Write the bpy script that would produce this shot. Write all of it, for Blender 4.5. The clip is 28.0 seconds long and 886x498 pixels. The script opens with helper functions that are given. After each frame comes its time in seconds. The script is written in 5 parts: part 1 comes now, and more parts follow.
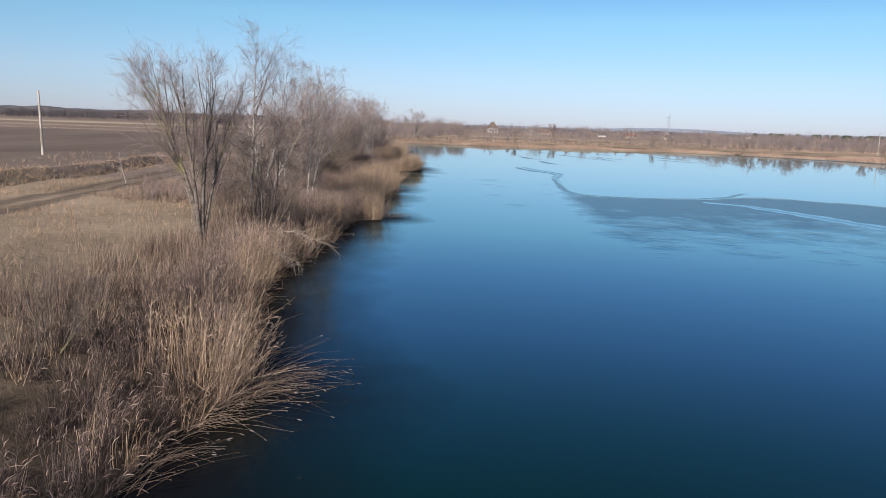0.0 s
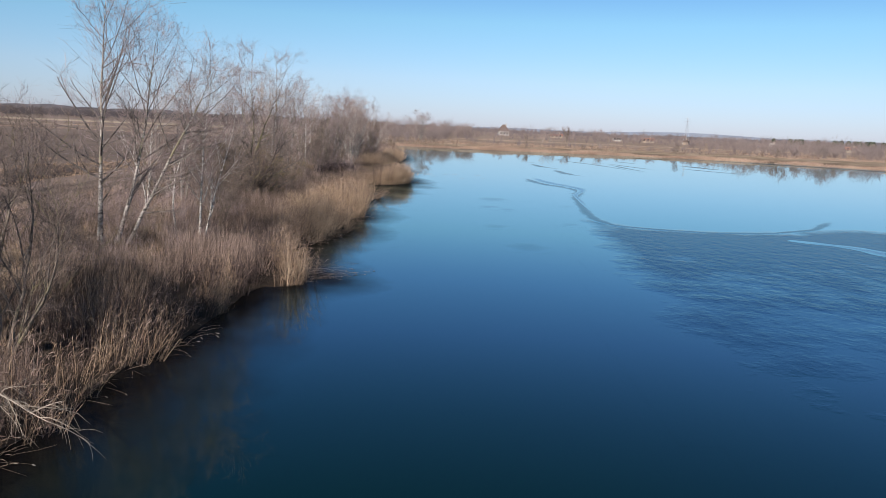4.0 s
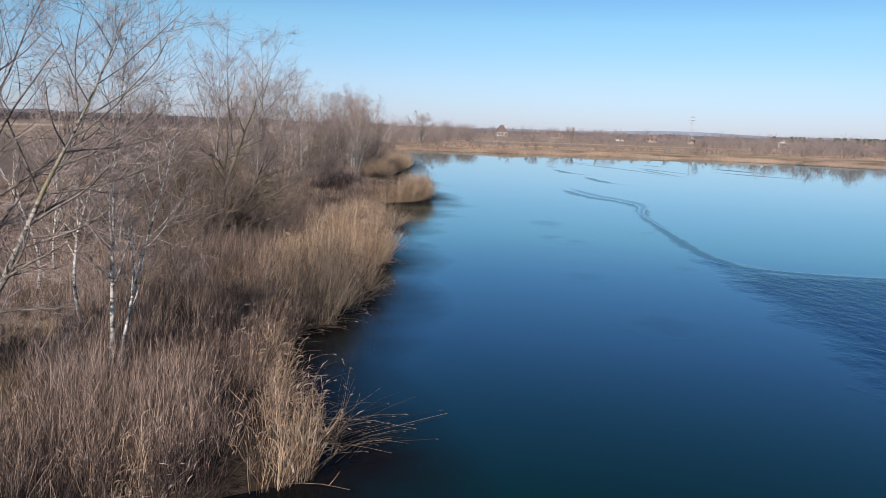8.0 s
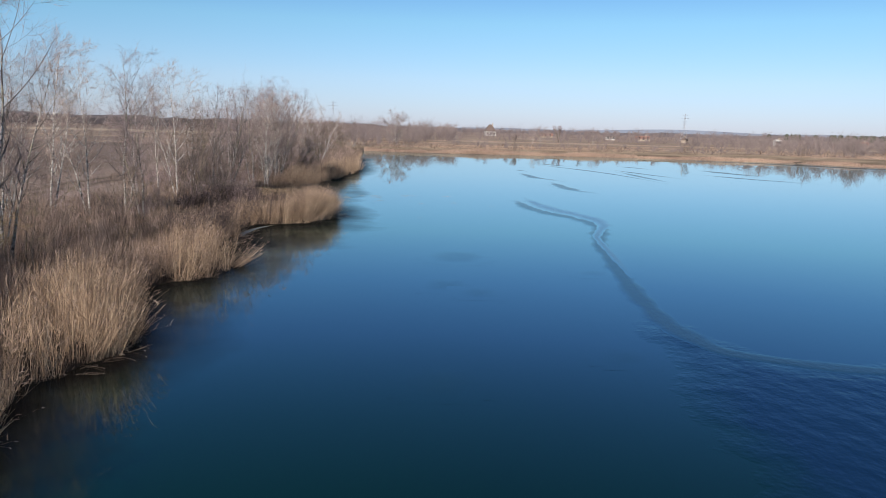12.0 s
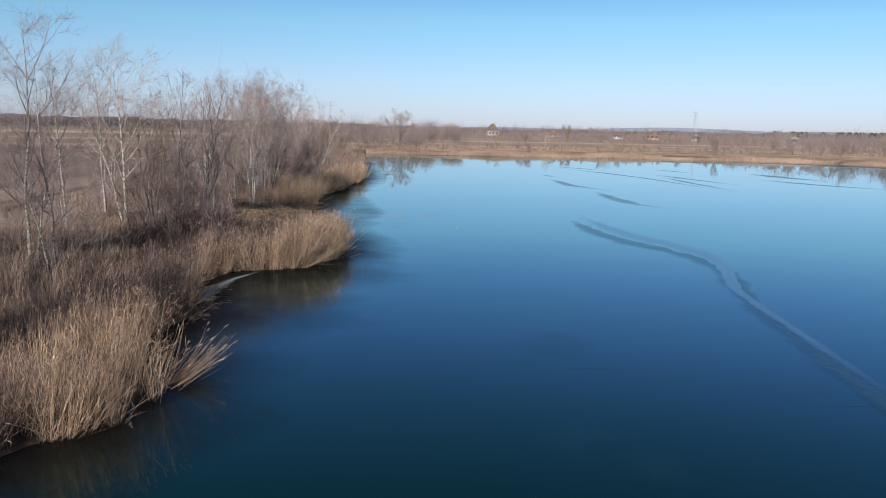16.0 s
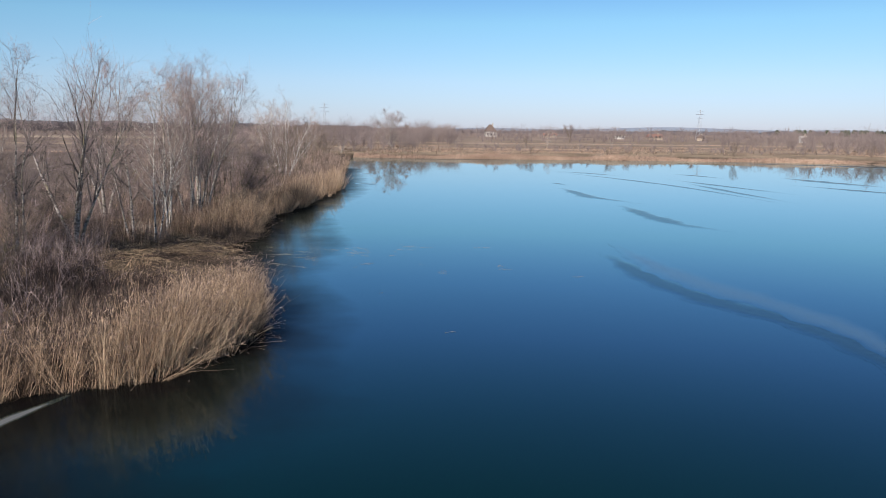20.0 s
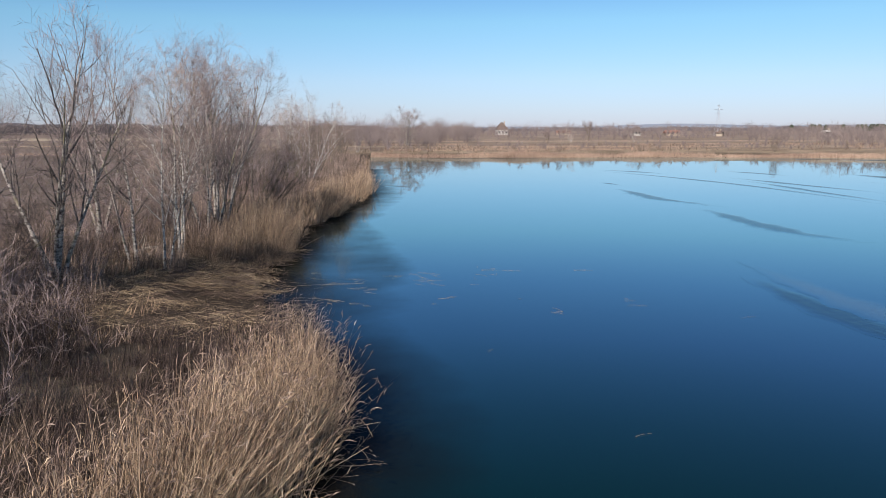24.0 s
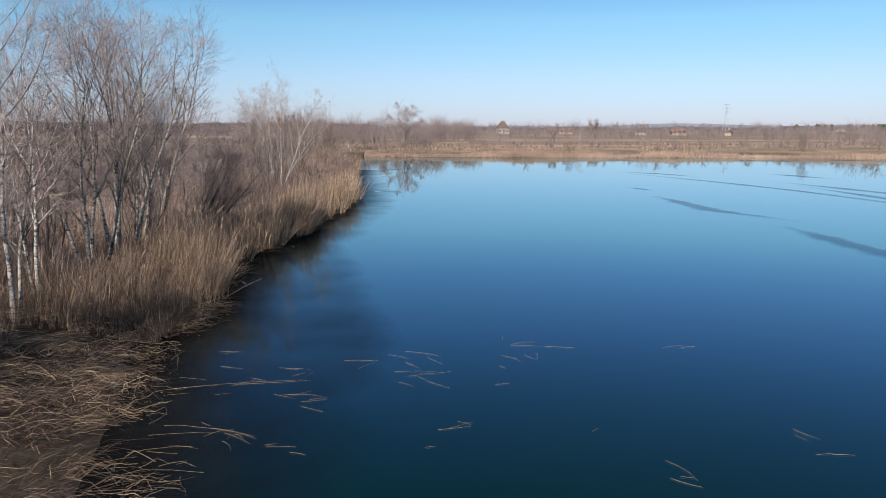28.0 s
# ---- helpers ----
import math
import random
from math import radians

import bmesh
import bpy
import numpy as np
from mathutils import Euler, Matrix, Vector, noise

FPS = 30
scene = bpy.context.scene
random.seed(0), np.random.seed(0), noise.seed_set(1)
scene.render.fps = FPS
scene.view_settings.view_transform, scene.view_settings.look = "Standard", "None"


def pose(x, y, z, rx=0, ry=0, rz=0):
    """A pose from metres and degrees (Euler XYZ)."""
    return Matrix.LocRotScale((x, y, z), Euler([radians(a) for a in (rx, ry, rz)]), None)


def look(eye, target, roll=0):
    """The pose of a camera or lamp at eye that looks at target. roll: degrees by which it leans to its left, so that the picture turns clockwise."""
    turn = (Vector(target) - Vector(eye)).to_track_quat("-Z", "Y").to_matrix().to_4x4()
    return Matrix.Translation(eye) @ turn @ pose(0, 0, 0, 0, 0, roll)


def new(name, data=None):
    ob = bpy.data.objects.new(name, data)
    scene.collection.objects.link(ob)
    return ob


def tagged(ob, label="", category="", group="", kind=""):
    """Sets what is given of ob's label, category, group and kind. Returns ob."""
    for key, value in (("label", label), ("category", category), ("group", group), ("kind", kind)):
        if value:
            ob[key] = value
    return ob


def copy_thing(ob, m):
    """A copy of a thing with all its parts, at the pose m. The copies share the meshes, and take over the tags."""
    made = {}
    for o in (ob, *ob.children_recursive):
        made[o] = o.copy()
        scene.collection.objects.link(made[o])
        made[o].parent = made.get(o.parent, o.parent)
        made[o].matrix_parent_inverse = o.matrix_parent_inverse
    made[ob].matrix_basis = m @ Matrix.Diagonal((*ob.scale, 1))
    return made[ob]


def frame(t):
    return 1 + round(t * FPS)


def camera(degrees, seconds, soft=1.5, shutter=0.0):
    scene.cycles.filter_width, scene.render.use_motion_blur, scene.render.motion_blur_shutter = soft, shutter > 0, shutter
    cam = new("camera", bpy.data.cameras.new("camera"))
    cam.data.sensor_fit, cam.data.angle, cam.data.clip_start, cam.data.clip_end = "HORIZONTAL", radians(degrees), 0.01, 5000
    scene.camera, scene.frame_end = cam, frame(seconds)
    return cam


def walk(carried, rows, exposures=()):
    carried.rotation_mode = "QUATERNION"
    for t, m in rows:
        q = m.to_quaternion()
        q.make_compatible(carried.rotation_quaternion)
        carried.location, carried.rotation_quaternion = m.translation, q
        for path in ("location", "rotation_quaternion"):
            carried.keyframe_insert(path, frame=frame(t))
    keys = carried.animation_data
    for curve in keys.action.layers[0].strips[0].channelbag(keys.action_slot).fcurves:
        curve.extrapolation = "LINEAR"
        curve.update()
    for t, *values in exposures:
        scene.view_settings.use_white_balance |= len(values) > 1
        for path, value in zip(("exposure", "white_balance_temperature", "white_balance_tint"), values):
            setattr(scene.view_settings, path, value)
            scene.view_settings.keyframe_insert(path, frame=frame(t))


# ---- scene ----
cam = camera(59.4, 28.0, 0.88)
PATH = [
    (0, (0.501, -26.766, 5.558), (0.5300, -24.7910, 5.2438), 1.85),
    (0.5, (0.695, -24.245, 5.792), (0.6920, -22.2710, 5.4720), 2.4),
    (1, (0.915, -22.050, 5.795), (0.9120, -20.0760, 5.4740), 2.3),
    (1.5, (1.107, -19.760, 5.823), (1.1040, -17.7860, 5.5050), 2.5),
    (2, (1.301, -17.483, 5.838), (1.2980, -15.5080, 5.5200), 2.6),
    (2.5, (1.602, -15.181, 5.902), (1.6030, -13.2070, 5.5830), 2.8),
    (3, (2.042, -13.058, 5.823), (2.0430, -11.0830, 5.5060), 2.7),
    (3.5, (2.456, -10.817, 5.729), (2.4540, -8.8420, 5.4160), 2.5),
    (5.5, (1.167, -2.510, 5.713), (1.1810, -0.5340, 5.4060), 2.0),
    (6, (0.304, -0.575, 5.627), (0.3180, 1.4010, 5.3200), 2.0),
    (6.5, (-0.345, 1.242, 5.604), (-0.3300, 3.2180, 5.2970), 2.0),
    (7, (-0.719, 3.056, 5.668), (-0.7030, 5.0330, 5.3610), 1.9),
    (7.5, (-0.793, 4.701, 5.719), (-0.7750, 6.6770, 5.4120), 1.8),
    (8, (-0.550, 6.328, 5.763), (-0.5320, 8.3040, 5.4560), 1.8),
    (8.5, (-0.072, 7.952, 5.786), (-0.0530, 9.9280, 5.4780), 1.7),
    (9, (0.699, 9.451, 5.840), (0.7180, 11.4270, 5.5310), 1.5),
    (9.5, (1.638, 11.092, 5.875), (1.6590, 13.0680, 5.5660), 1.4),
    (10, (2.739, 12.776, 5.872), (2.7580, 14.7520, 5.5620), 1.5),
    (10.5, (3.749, 14.524, 5.909), (3.7670, 16.4990, 5.6000), 1.4),
    (11, (4.491, 16.309, 5.860), (4.5100, 18.2850, 5.5530), 1.4),
    (11.5, (4.966, 18.117, 5.824), (4.9900, 20.0930, 5.5180), 1.5),
    (12, (5.250, 19.905, 5.878), (5.2770, 21.8810, 5.5710), 1.4),
    (12.5, (5.198, 21.705, 5.887), (5.2290, 23.6810, 5.5800), 1.4),
    (14.5, (3.476, 29.339, 5.822), (3.5130, 31.3150, 5.5150), 1.2),
    (15, (3.002, 31.124, 5.795), (3.0370, 33.1000, 5.4880), 1.2),
    (15.5, (2.815, 32.865, 5.834), (2.8480, 34.8410, 5.5270), 1.1),
    (16, (2.858, 34.562, 5.894), (2.8900, 36.5380, 5.5860), 1.0),
    (16.5, (3.060, 36.323, 5.900), (3.0920, 38.2990, 5.5910), 1.0),
    (17, (3.454, 38.090, 5.939), (3.4850, 40.0660, 5.6300), 1.1),
    (17.5, (3.842, 39.848, 5.932), (3.8710, 41.8230, 5.6220), 1.1),
    (18, (4.204, 41.575, 5.904), (4.2320, 43.5510, 5.5940), 1.1),
    (18.5, (4.316, 43.513, 5.808), (4.3450, 45.4880, 5.4990), 1.2),
    (19, (4.304, 45.399, 5.762), (4.3340, 47.3750, 5.4540), 1.1),
    (19.5, (4.130, 47.225, 5.778), (4.1630, 49.2010, 5.4710), 0.9),
    (20, (3.730, 49.296, 5.802), (3.7660, 51.2730, 5.4980), 0.5),
    (20.5, (3.272, 51.291, 5.900), (3.3110, 53.2670, 5.5954), 0.1),
    (21, (2.473, 53.516, 5.895), (2.5170, 55.4930, 5.5917), -0.0),
    (21.5, (1.554, 55.658, 5.973), (1.5970, 57.6350, 5.6701), -0.1),
    (23.5, (0.639, 57.948, 5.654), (0.6590, 59.9260, 5.3482), -0.2),
    (24, (0.672, 57.935, 5.448), (0.6900, 59.9130, 5.1418), -0.2),
    (24.5, (0.658, 58.123, 5.110), (0.6750, 60.1010, 4.8054), -0.1),
    (25, (0.636, 58.918, 4.873), (0.6510, 60.8960, 4.5679), 0.1),
    (25.5, (0.570, 60.230, 4.726), (0.5850, 62.2080, 4.4225), 0.0),
    (26, (0.641, 61.640, 4.734), (0.6550, 63.6180, 4.4271), 0.1),
    (26.5, (0.691, 63.436, 4.740), (0.7040, 65.4140, 4.4327), 0.0),
    (27, (0.716, 65.452, 4.786), (0.7290, 67.4300, 4.4773), -0.0),
    (27.5, (0.731, 67.684, 4.866), (0.7430, 69.6620, 4.5569), -0.0),
    (28, (0.670, 69.995, 5.063), (0.6910, 71.9730, 4.7545), 0.0),
]
walk(cam, [(t, look(eye, target, roll)) for t, eye, target, roll in PATH], [(0.0, 0.41), (28.0, 0.41)])

# ---- world, sun ----
SUN_AZ, SUN_EL = radians(202), radians(30)
world = bpy.data.worlds.new("winter_sky")
scene.world = world
world.use_nodes = True
wn = world.node_tree
sky = wn.nodes.new("ShaderNodeTexSky")
sky.sky_type = "NISHITA"
sky.sun_disc = False
sky.sun_elevation, sky.sun_rotation = SUN_EL, SUN_AZ
sky.altitude, sky.air_density, sky.dust_density, sky.ozone_density = 100, 1.0, 0.15, 3.0
way_in = wn.nodes.new("ShaderNodeTexCoord")
up_part = wn.nodes.new("ShaderNodeSeparateXYZ")
wn.links.new(way_in.outputs["Generated"], up_part.inputs[0])
height_ramp = wn.nodes.new("ShaderNodeValToRGB")
for place, tone in ((0.0, (0.475, 0.54, 0.885, 1)), (0.06, (0.59, 0.66, 0.865, 1)), (0.13, (0.565, 0.755, 0.845, 1)), (0.19, (0.43, 0.635, 0.84, 1)), (0.26, (0.36, 0.545, 0.80, 1)), (0.36, (0.225, 0.41, 0.57, 1)), (0.47, (0.125, 0.295, 0.38, 1))):
    e = height_ramp.color_ramp.elements[0] if place == 0 else height_ramp.color_ramp.elements.new(place)
    e.position, e.color = place, tone
height_ramp.color_ramp.elements[-1].color = (0.16, 0.31, 0.40, 1)
wn.links.new(up_part.outputs[2], height_ramp.inputs[0])
tint = wn.nodes.new("ShaderNodeMix")
tint.data_type, tint.blend_type = "RGBA", "MULTIPLY"
tint.inputs[0].default_value = 1.0
wn.links.new(height_ramp.outputs[0], tint.inputs[7])
wn.links.new(sky.outputs[0], tint.inputs[6])
wn.links.new(tint.outputs[2], wn.nodes["Background"].inputs[0])
wn.nodes["Background"].inputs[1].default_value = 0.1005
sun = new("sun", bpy.data.lights.new("sun", "SUN"))
sun.data.energy, sun.data.angle, sun.data.color = 5.0, radians(0.5), (1.0, 0.90, 0.81)
sun_way = Vector((math.sin(SUN_AZ) * math.cos(SUN_EL), math.cos(SUN_AZ) * math.cos(SUN_EL), math.sin(SUN_EL)))
sun.matrix_world = look(sun_way * 60, (0, 0, 0))

rng = np.random.default_rng(7)

# ---- materials ----


def node_mat(name):
    m = bpy.data.materials.new(name)
    m.use_nodes = True
    return m, m.node_tree.nodes, m.node_tree.links, m.node_tree.nodes["Principled BSDF"]


def ramp(nodes, stops):
    r = nodes.new("ShaderNodeValToRGB")
    while len(r.color_ramp.elements) < len(stops):
        r.color_ramp.elements.new(0.5)
    for e, (p, c) in zip(r.color_ramp.elements, stops):
        e.position, e.color = p, (*c, 1)
    return r


def noise_tex(nodes, links, scale, detail=4.0, rough=0.6, stretch=None, coords="Object"):
    n = nodes.new("ShaderNodeTexNoise")
    n.inputs["Scale"].default_value, n.inputs["Detail"].default_value, n.inputs["Roughness"].default_value = scale, detail, rough
    tc = nodes.new("ShaderNodeTexCoord")
    if stretch:
        mp = nodes.new("ShaderNodeMapping")
        mp.inputs["Scale"].default_value = stretch
        links.new(tc.outputs[coords], mp.inputs[0])
        links.new(mp.outputs[0], n.inputs["Vector"])
    else:
        links.new(tc.outputs[coords], n.inputs["Vector"])
    return n


def bump(nodes, links, height, strength, dist, bsdf):
    b = nodes.new("ShaderNodeBump")
    b.inputs["Strength"].default_value, b.inputs["Distance"].default_value = strength, dist
    links.new(height, b.inputs["Height"])
    links.new(b.outputs[0], bsdf.inputs["Normal"])


def mix_rgb(nodes, links, fac, a, b, mode="MIX"):
    m = nodes.new("ShaderNodeMix")
    m.data_type, m.blend_type = "RGBA", mode
    for i, v in ((0, fac), (6, a), (7, b)):
        if isinstance(v, (int, float)):
            m.inputs[i].default_value = v
        elif isinstance(v, tuple):
            m.inputs[i].default_value = (*v, 1)
        else:
            links.new(v, m.inputs[i])
    return m.outputs[2]


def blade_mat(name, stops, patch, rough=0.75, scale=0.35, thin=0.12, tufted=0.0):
    """Stems, leaves and twigs: each piece takes its own tone, mixed with its tuft's tone, with larger patches over the
    whole stand.
    """
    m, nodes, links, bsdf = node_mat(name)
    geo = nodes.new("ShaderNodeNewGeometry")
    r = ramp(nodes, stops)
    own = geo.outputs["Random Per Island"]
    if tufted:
        tuft_tone = nodes.new("ShaderNodeAttribute")
        tuft_tone.attribute_name = "tuft_tone"
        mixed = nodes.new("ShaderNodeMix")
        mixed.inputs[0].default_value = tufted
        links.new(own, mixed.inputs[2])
        links.new(tuft_tone.outputs["Fac"], mixed.inputs[3])
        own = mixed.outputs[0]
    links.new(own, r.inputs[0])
    n = noise_tex(nodes, links, scale, 3.0, 0.6, None, "Object")
    pr = ramp(nodes, [(0.35, patch[0]), (0.65, patch[1])])
    links.new(n.outputs[0], pr.inputs[0])
    col = mix_rgb(nodes, links, 1.0, r.outputs[0], pr.outputs[0], "MULTIPLY")
    links.new(col, bsdf.inputs["Base Color"])
    bsdf.inputs["Roughness"].default_value = rough
    bsdf.inputs["Specular IOR Level"].default_value = 0.25
    if thin:
        tr = nodes.new("ShaderNodeBsdfTranslucent")
        links.new(col, tr.inputs[0])
        mx = nodes.new("ShaderNodeMixShader")
        mx.inputs[0].default_value = thin
        links.new(bsdf.outputs[0], mx.inputs[1])
        links.new(tr.outputs[0], mx.inputs[2])
        links.new(mx.outputs[0], nodes["Material Output"].inputs[0])
    return m


def rough_mat(name, stops, scale, rough=0.85, bump_scale=30.0, bump_dist=0.02, stretch=None, second=None):
    m, nodes, links, bsdf = node_mat(name)
    n = noise_tex(nodes, links, scale, 6.0, 0.65, stretch)
    r = ramp(nodes, stops)
    links.new(n.outputs[0], r.inputs[0])
    col = r.outputs[0]
    n2 = noise_tex(nodes, links, bump_scale, 5.0, 0.7, stretch)
    if second:
        r2 = ramp(nodes, [(0.3, second[0]), (0.7, second[1])])
        links.new(n2.outputs[0], r2.inputs[0])
        col = mix_rgb(nodes, links, 1.0, col, r2.outputs[0], "MULTIPLY")
    links.new(col, bsdf.inputs["Base Color"])
    bsdf.inputs["Roughness"].default_value = rough
    bump(nodes, links, n2.outputs[0], 0.7, bump_dist, bsdf)
    return m


# the darkest tones of the reed ramps stand in for shade among the leaves
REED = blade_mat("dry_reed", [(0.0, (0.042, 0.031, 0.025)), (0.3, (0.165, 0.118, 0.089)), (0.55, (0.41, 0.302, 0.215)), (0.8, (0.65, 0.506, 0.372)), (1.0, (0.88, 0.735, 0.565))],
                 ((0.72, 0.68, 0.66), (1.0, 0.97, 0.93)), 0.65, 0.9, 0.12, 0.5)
REED_DULL = blade_mat("old_shaded_reed", [(0.0, (0.022, 0.017, 0.017)), (0.4, (0.085, 0.065, 0.059)), (0.75, (0.23, 0.18, 0.16)), (1.0, (0.52, 0.43, 0.37))],
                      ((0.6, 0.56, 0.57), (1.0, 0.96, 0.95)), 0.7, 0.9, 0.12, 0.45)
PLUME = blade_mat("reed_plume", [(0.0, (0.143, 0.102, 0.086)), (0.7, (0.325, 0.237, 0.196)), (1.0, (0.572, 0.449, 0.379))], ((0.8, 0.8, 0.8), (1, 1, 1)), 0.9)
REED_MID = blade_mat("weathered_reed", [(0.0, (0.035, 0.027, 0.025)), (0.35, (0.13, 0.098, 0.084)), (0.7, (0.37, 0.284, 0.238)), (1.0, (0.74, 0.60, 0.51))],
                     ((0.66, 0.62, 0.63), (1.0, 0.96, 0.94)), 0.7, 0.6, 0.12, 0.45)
WEED = blade_mat("dead_weeds", [(0.0, (0.070, 0.053, 0.042)), (0.5, (0.265, 0.200, 0.156)), (1.0, (0.59, 0.46, 0.37))], ((0.6, 0.58, 0.58), (1.0, 0.97, 0.94)), 0.8, 0.5)
PLUME_PALE = blade_mat("pale_plume", [(0.0, (0.10, 0.08, 0.068)), (0.6, (0.22, 0.18, 0.155)), (1.0, (0.40, 0.34, 0.30))], ((0.8, 0.8, 0.8), (1, 1, 1)), 0.9)
LITTER = blade_mat("flattened_reed", [(0.0, (0.12, 0.088, 0.060)), (0.45, (0.42, 0.32, 0.215)), (1.0, (0.80, 0.65, 0.46))],
                   ((0.62, 0.60, 0.58), (1.0, 0.97, 0.92)), 0.7, 0.8, 0.1)
BRUSH = blade_mat("brush_stems", [(0.0, (0.084, 0.065, 0.057)), (0.5, (0.30, 0.233, 0.198)), (1.0, (0.62, 0.495, 0.42))],
                  ((0.7, 0.66, 0.66), (1.0, 0.96, 0.93)), 0.8, 0.25, 0.0)
BRUSH_OLIVE = blade_mat("olive_stems", [(0.0, (0.13, 0.10, 0.04)), (0.5, (0.24, 0.19, 0.08)), (1.0, (0.36, 0.29, 0.13))],
                        ((0.7, 0.68, 0.6), (1.0, 0.97, 0.9)), 0.8, 0.25, 0.0)
GRASS = blade_mat("dry_grass", [(0.0, (0.240, 0.173, 0.125)), (0.5, (0.420, 0.310, 0.230)), (1.0, (0.620, 0.475, 0.360))],
                  ((0.65, 0.62, 0.58), (1.0, 0.97, 0.9)))
TWIG = blade_mat("twig_bark", [(0.0, (0.115, 0.091, 0.091)), (0.5, (0.275, 0.219, 0.215)), (1.0, (0.50, 0.415, 0.402))],
                 ((0.8, 0.77, 0.78), (1.0, 0.97, 0.95)), 0.75, 0.3, 0.0)
TWIG_DARK = blade_mat("dark_twig_bark", [(0.0, (0.060, 0.047, 0.043)), (0.5, (0.16, 0.125, 0.112)), (1.0, (0.31, 0.25, 0.222))],
                      ((0.8, 0.77, 0.77), (1.0, 0.97, 0.93)), 0.75, 0.3, 0.0)
TWIG_PALE = blade_mat("pale_twig_bark", [(0.0, (0.24, 0.185, 0.16)), (0.5, (0.38, 0.30, 0.265)), (1.0, (0.52, 0.43, 0.38))],
                      ((0.8, 0.78, 0.78), (1.0, 0.98, 0.95)), 0.75, 0.3, 0.0)
FAR_REED = blade_mat("far_dry_reed", [(0.0, (0.284, 0.202, 0.155)), (0.5, (0.483, 0.353, 0.276)), (1.0, (0.672, 0.514, 0.414))],
                     ((0.66, 0.62, 0.62), (1.0, 0.98, 0.96)), 0.8, 0.08)
# brown twigs greyed and evened in tone, with distance haze in the colour
FAR_WOOD = blade_mat("hazed_wood_twigs", [(0.0, (0.185, 0.155, 0.152)), (0.5, (0.24, 0.204, 0.20)), (1.0, (0.30, 0.255, 0.25))],
                     ((0.72, 0.70, 0.73), (1.0, 0.97, 0.93)), 0.9, 0.02, 0.0)
FAR_DARK = blade_mat("far_dark_woods", [(0.0, (0.085, 0.078, 0.085)), (1.0, (0.15, 0.135, 0.14))], ((0.75, 0.75, 0.8), (1.0, 0.97, 0.95)), 0.9, 0.02, 0.0)
CONIFER = blade_mat("conifer_needles", [(0.0, (0.02, 0.035, 0.02)), (1.0, (0.05, 0.07, 0.04))], ((0.8, 0.8, 0.8), (1, 1, 1)), 0.9, 0.05, 0.0)


def bark_mat(name, base, dark, moss=None, band=3.0, fine=1.6):
    m, nodes, links, bsdf = node_mat(name)
    n = noise_tex(nodes, links, fine, 6.0, 0.7, (2.5, 2.5, band))
    r = ramp(nodes, [(0.42, dark), (0.52, base), (0.8, tuple(min(1, c * 1.25) for c in base))])
    links.new(n.outputs[0], r.inputs[0])
    col = r.outputs[0]
    if moss:
        n3 = noise_tex(nodes, links, 0.7, 3.0, 0.6)
        r3 = ramp(nodes, [(0.52, (0, 0, 0)), (0.62, (1, 1, 1))])
        links.new(n3.outputs[0], r3.inputs[0])
        col = mix_rgb(nodes, links, r3.outputs[0], col, moss)
    links.new(col, bsdf.inputs["Base Color"])
    bsdf.inputs["Roughness"].default_value = 0.85
    n2 = noise_tex(nodes, links, 14.0, 4.0, 0.7, (1, 1, 0.25))
    bump(nodes, links, n2.outputs[0], 0.8, 0.02, bsdf)
    return m


BARK_POPLAR = bark_mat("poplar_bark", (0.38, 0.348, 0.32), (0.06, 0.05, 0.045), (0.22, 0.195, 0.125), 4.5, 2.6)
BARK_LIMB = bark_mat("grey_limb_bark", (0.19, 0.162, 0.148), (0.075, 0.062, 0.056))
BARK_BIRCH = bark_mat("birch_bark", (0.55, 0.52, 0.485), (0.08, 0.07, 0.064), None, 8.0, 2.0)
BARK_DARK = bark_mat("dark_willow_bark", (0.11, 0.092, 0.08), (0.05, 0.042, 0.036), (0.15, 0.135, 0.06))
BARK_WILLOW = bark_mat("willow_bark", (0.17, 0.138, 0.115), (0.07, 0.055, 0.045), (0.20, 0.175, 0.09))
DEAD_WOOD = bark_mat("dead_wood", (0.40, 0.34, 0.28), (0.26, 0.22, 0.18))
POLE_WOOD = bark_mat("pole_wood", (0.44, 0.40, 0.36), (0.22, 0.19, 0.16), None, 0.4)
STEEL = rough_mat("galvanised_steel", [(0.3, (0.42, 0.45, 0.49)), (0.7, (0.55, 0.58, 0.62))], 2.0, 0.5)
STEEL.node_tree.nodes["Principled BSDF"].inputs["Metallic"].default_value = 0.6
WALL_WHITE = rough_mat("lime_plaster", [(0.3, (0.40, 0.38, 0.36)), (0.7, (0.52, 0.50, 0.47))], 0.8, 0.9)
WALL_TAN = rough_mat("tan_plaster", [(0.3, (0.30, 0.25, 0.2)), (0.7, (0.40, 0.335, 0.27))], 0.8, 0.9)
ROOF_RED = rough_mat("red_roof_tiles", [(0.3, (0.22, 0.115, 0.09)), (0.7, (0.30, 0.165, 0.13))], 1.5, 0.8, 8.0, 0.05)
ROOF_DARK = rough_mat("dark_roof_tiles", [(0.3, (0.10, 0.075, 0.065)), (0.7, (0.17, 0.125, 0.11))], 1.5, 0.8, 8.0, 0.05)
GLASS_DARK = rough_mat("window_glass", [(0.3, (0.03, 0.035, 0.04)), (0.7, (0.06, 0.065, 0.07))], 1.0, 0.1)


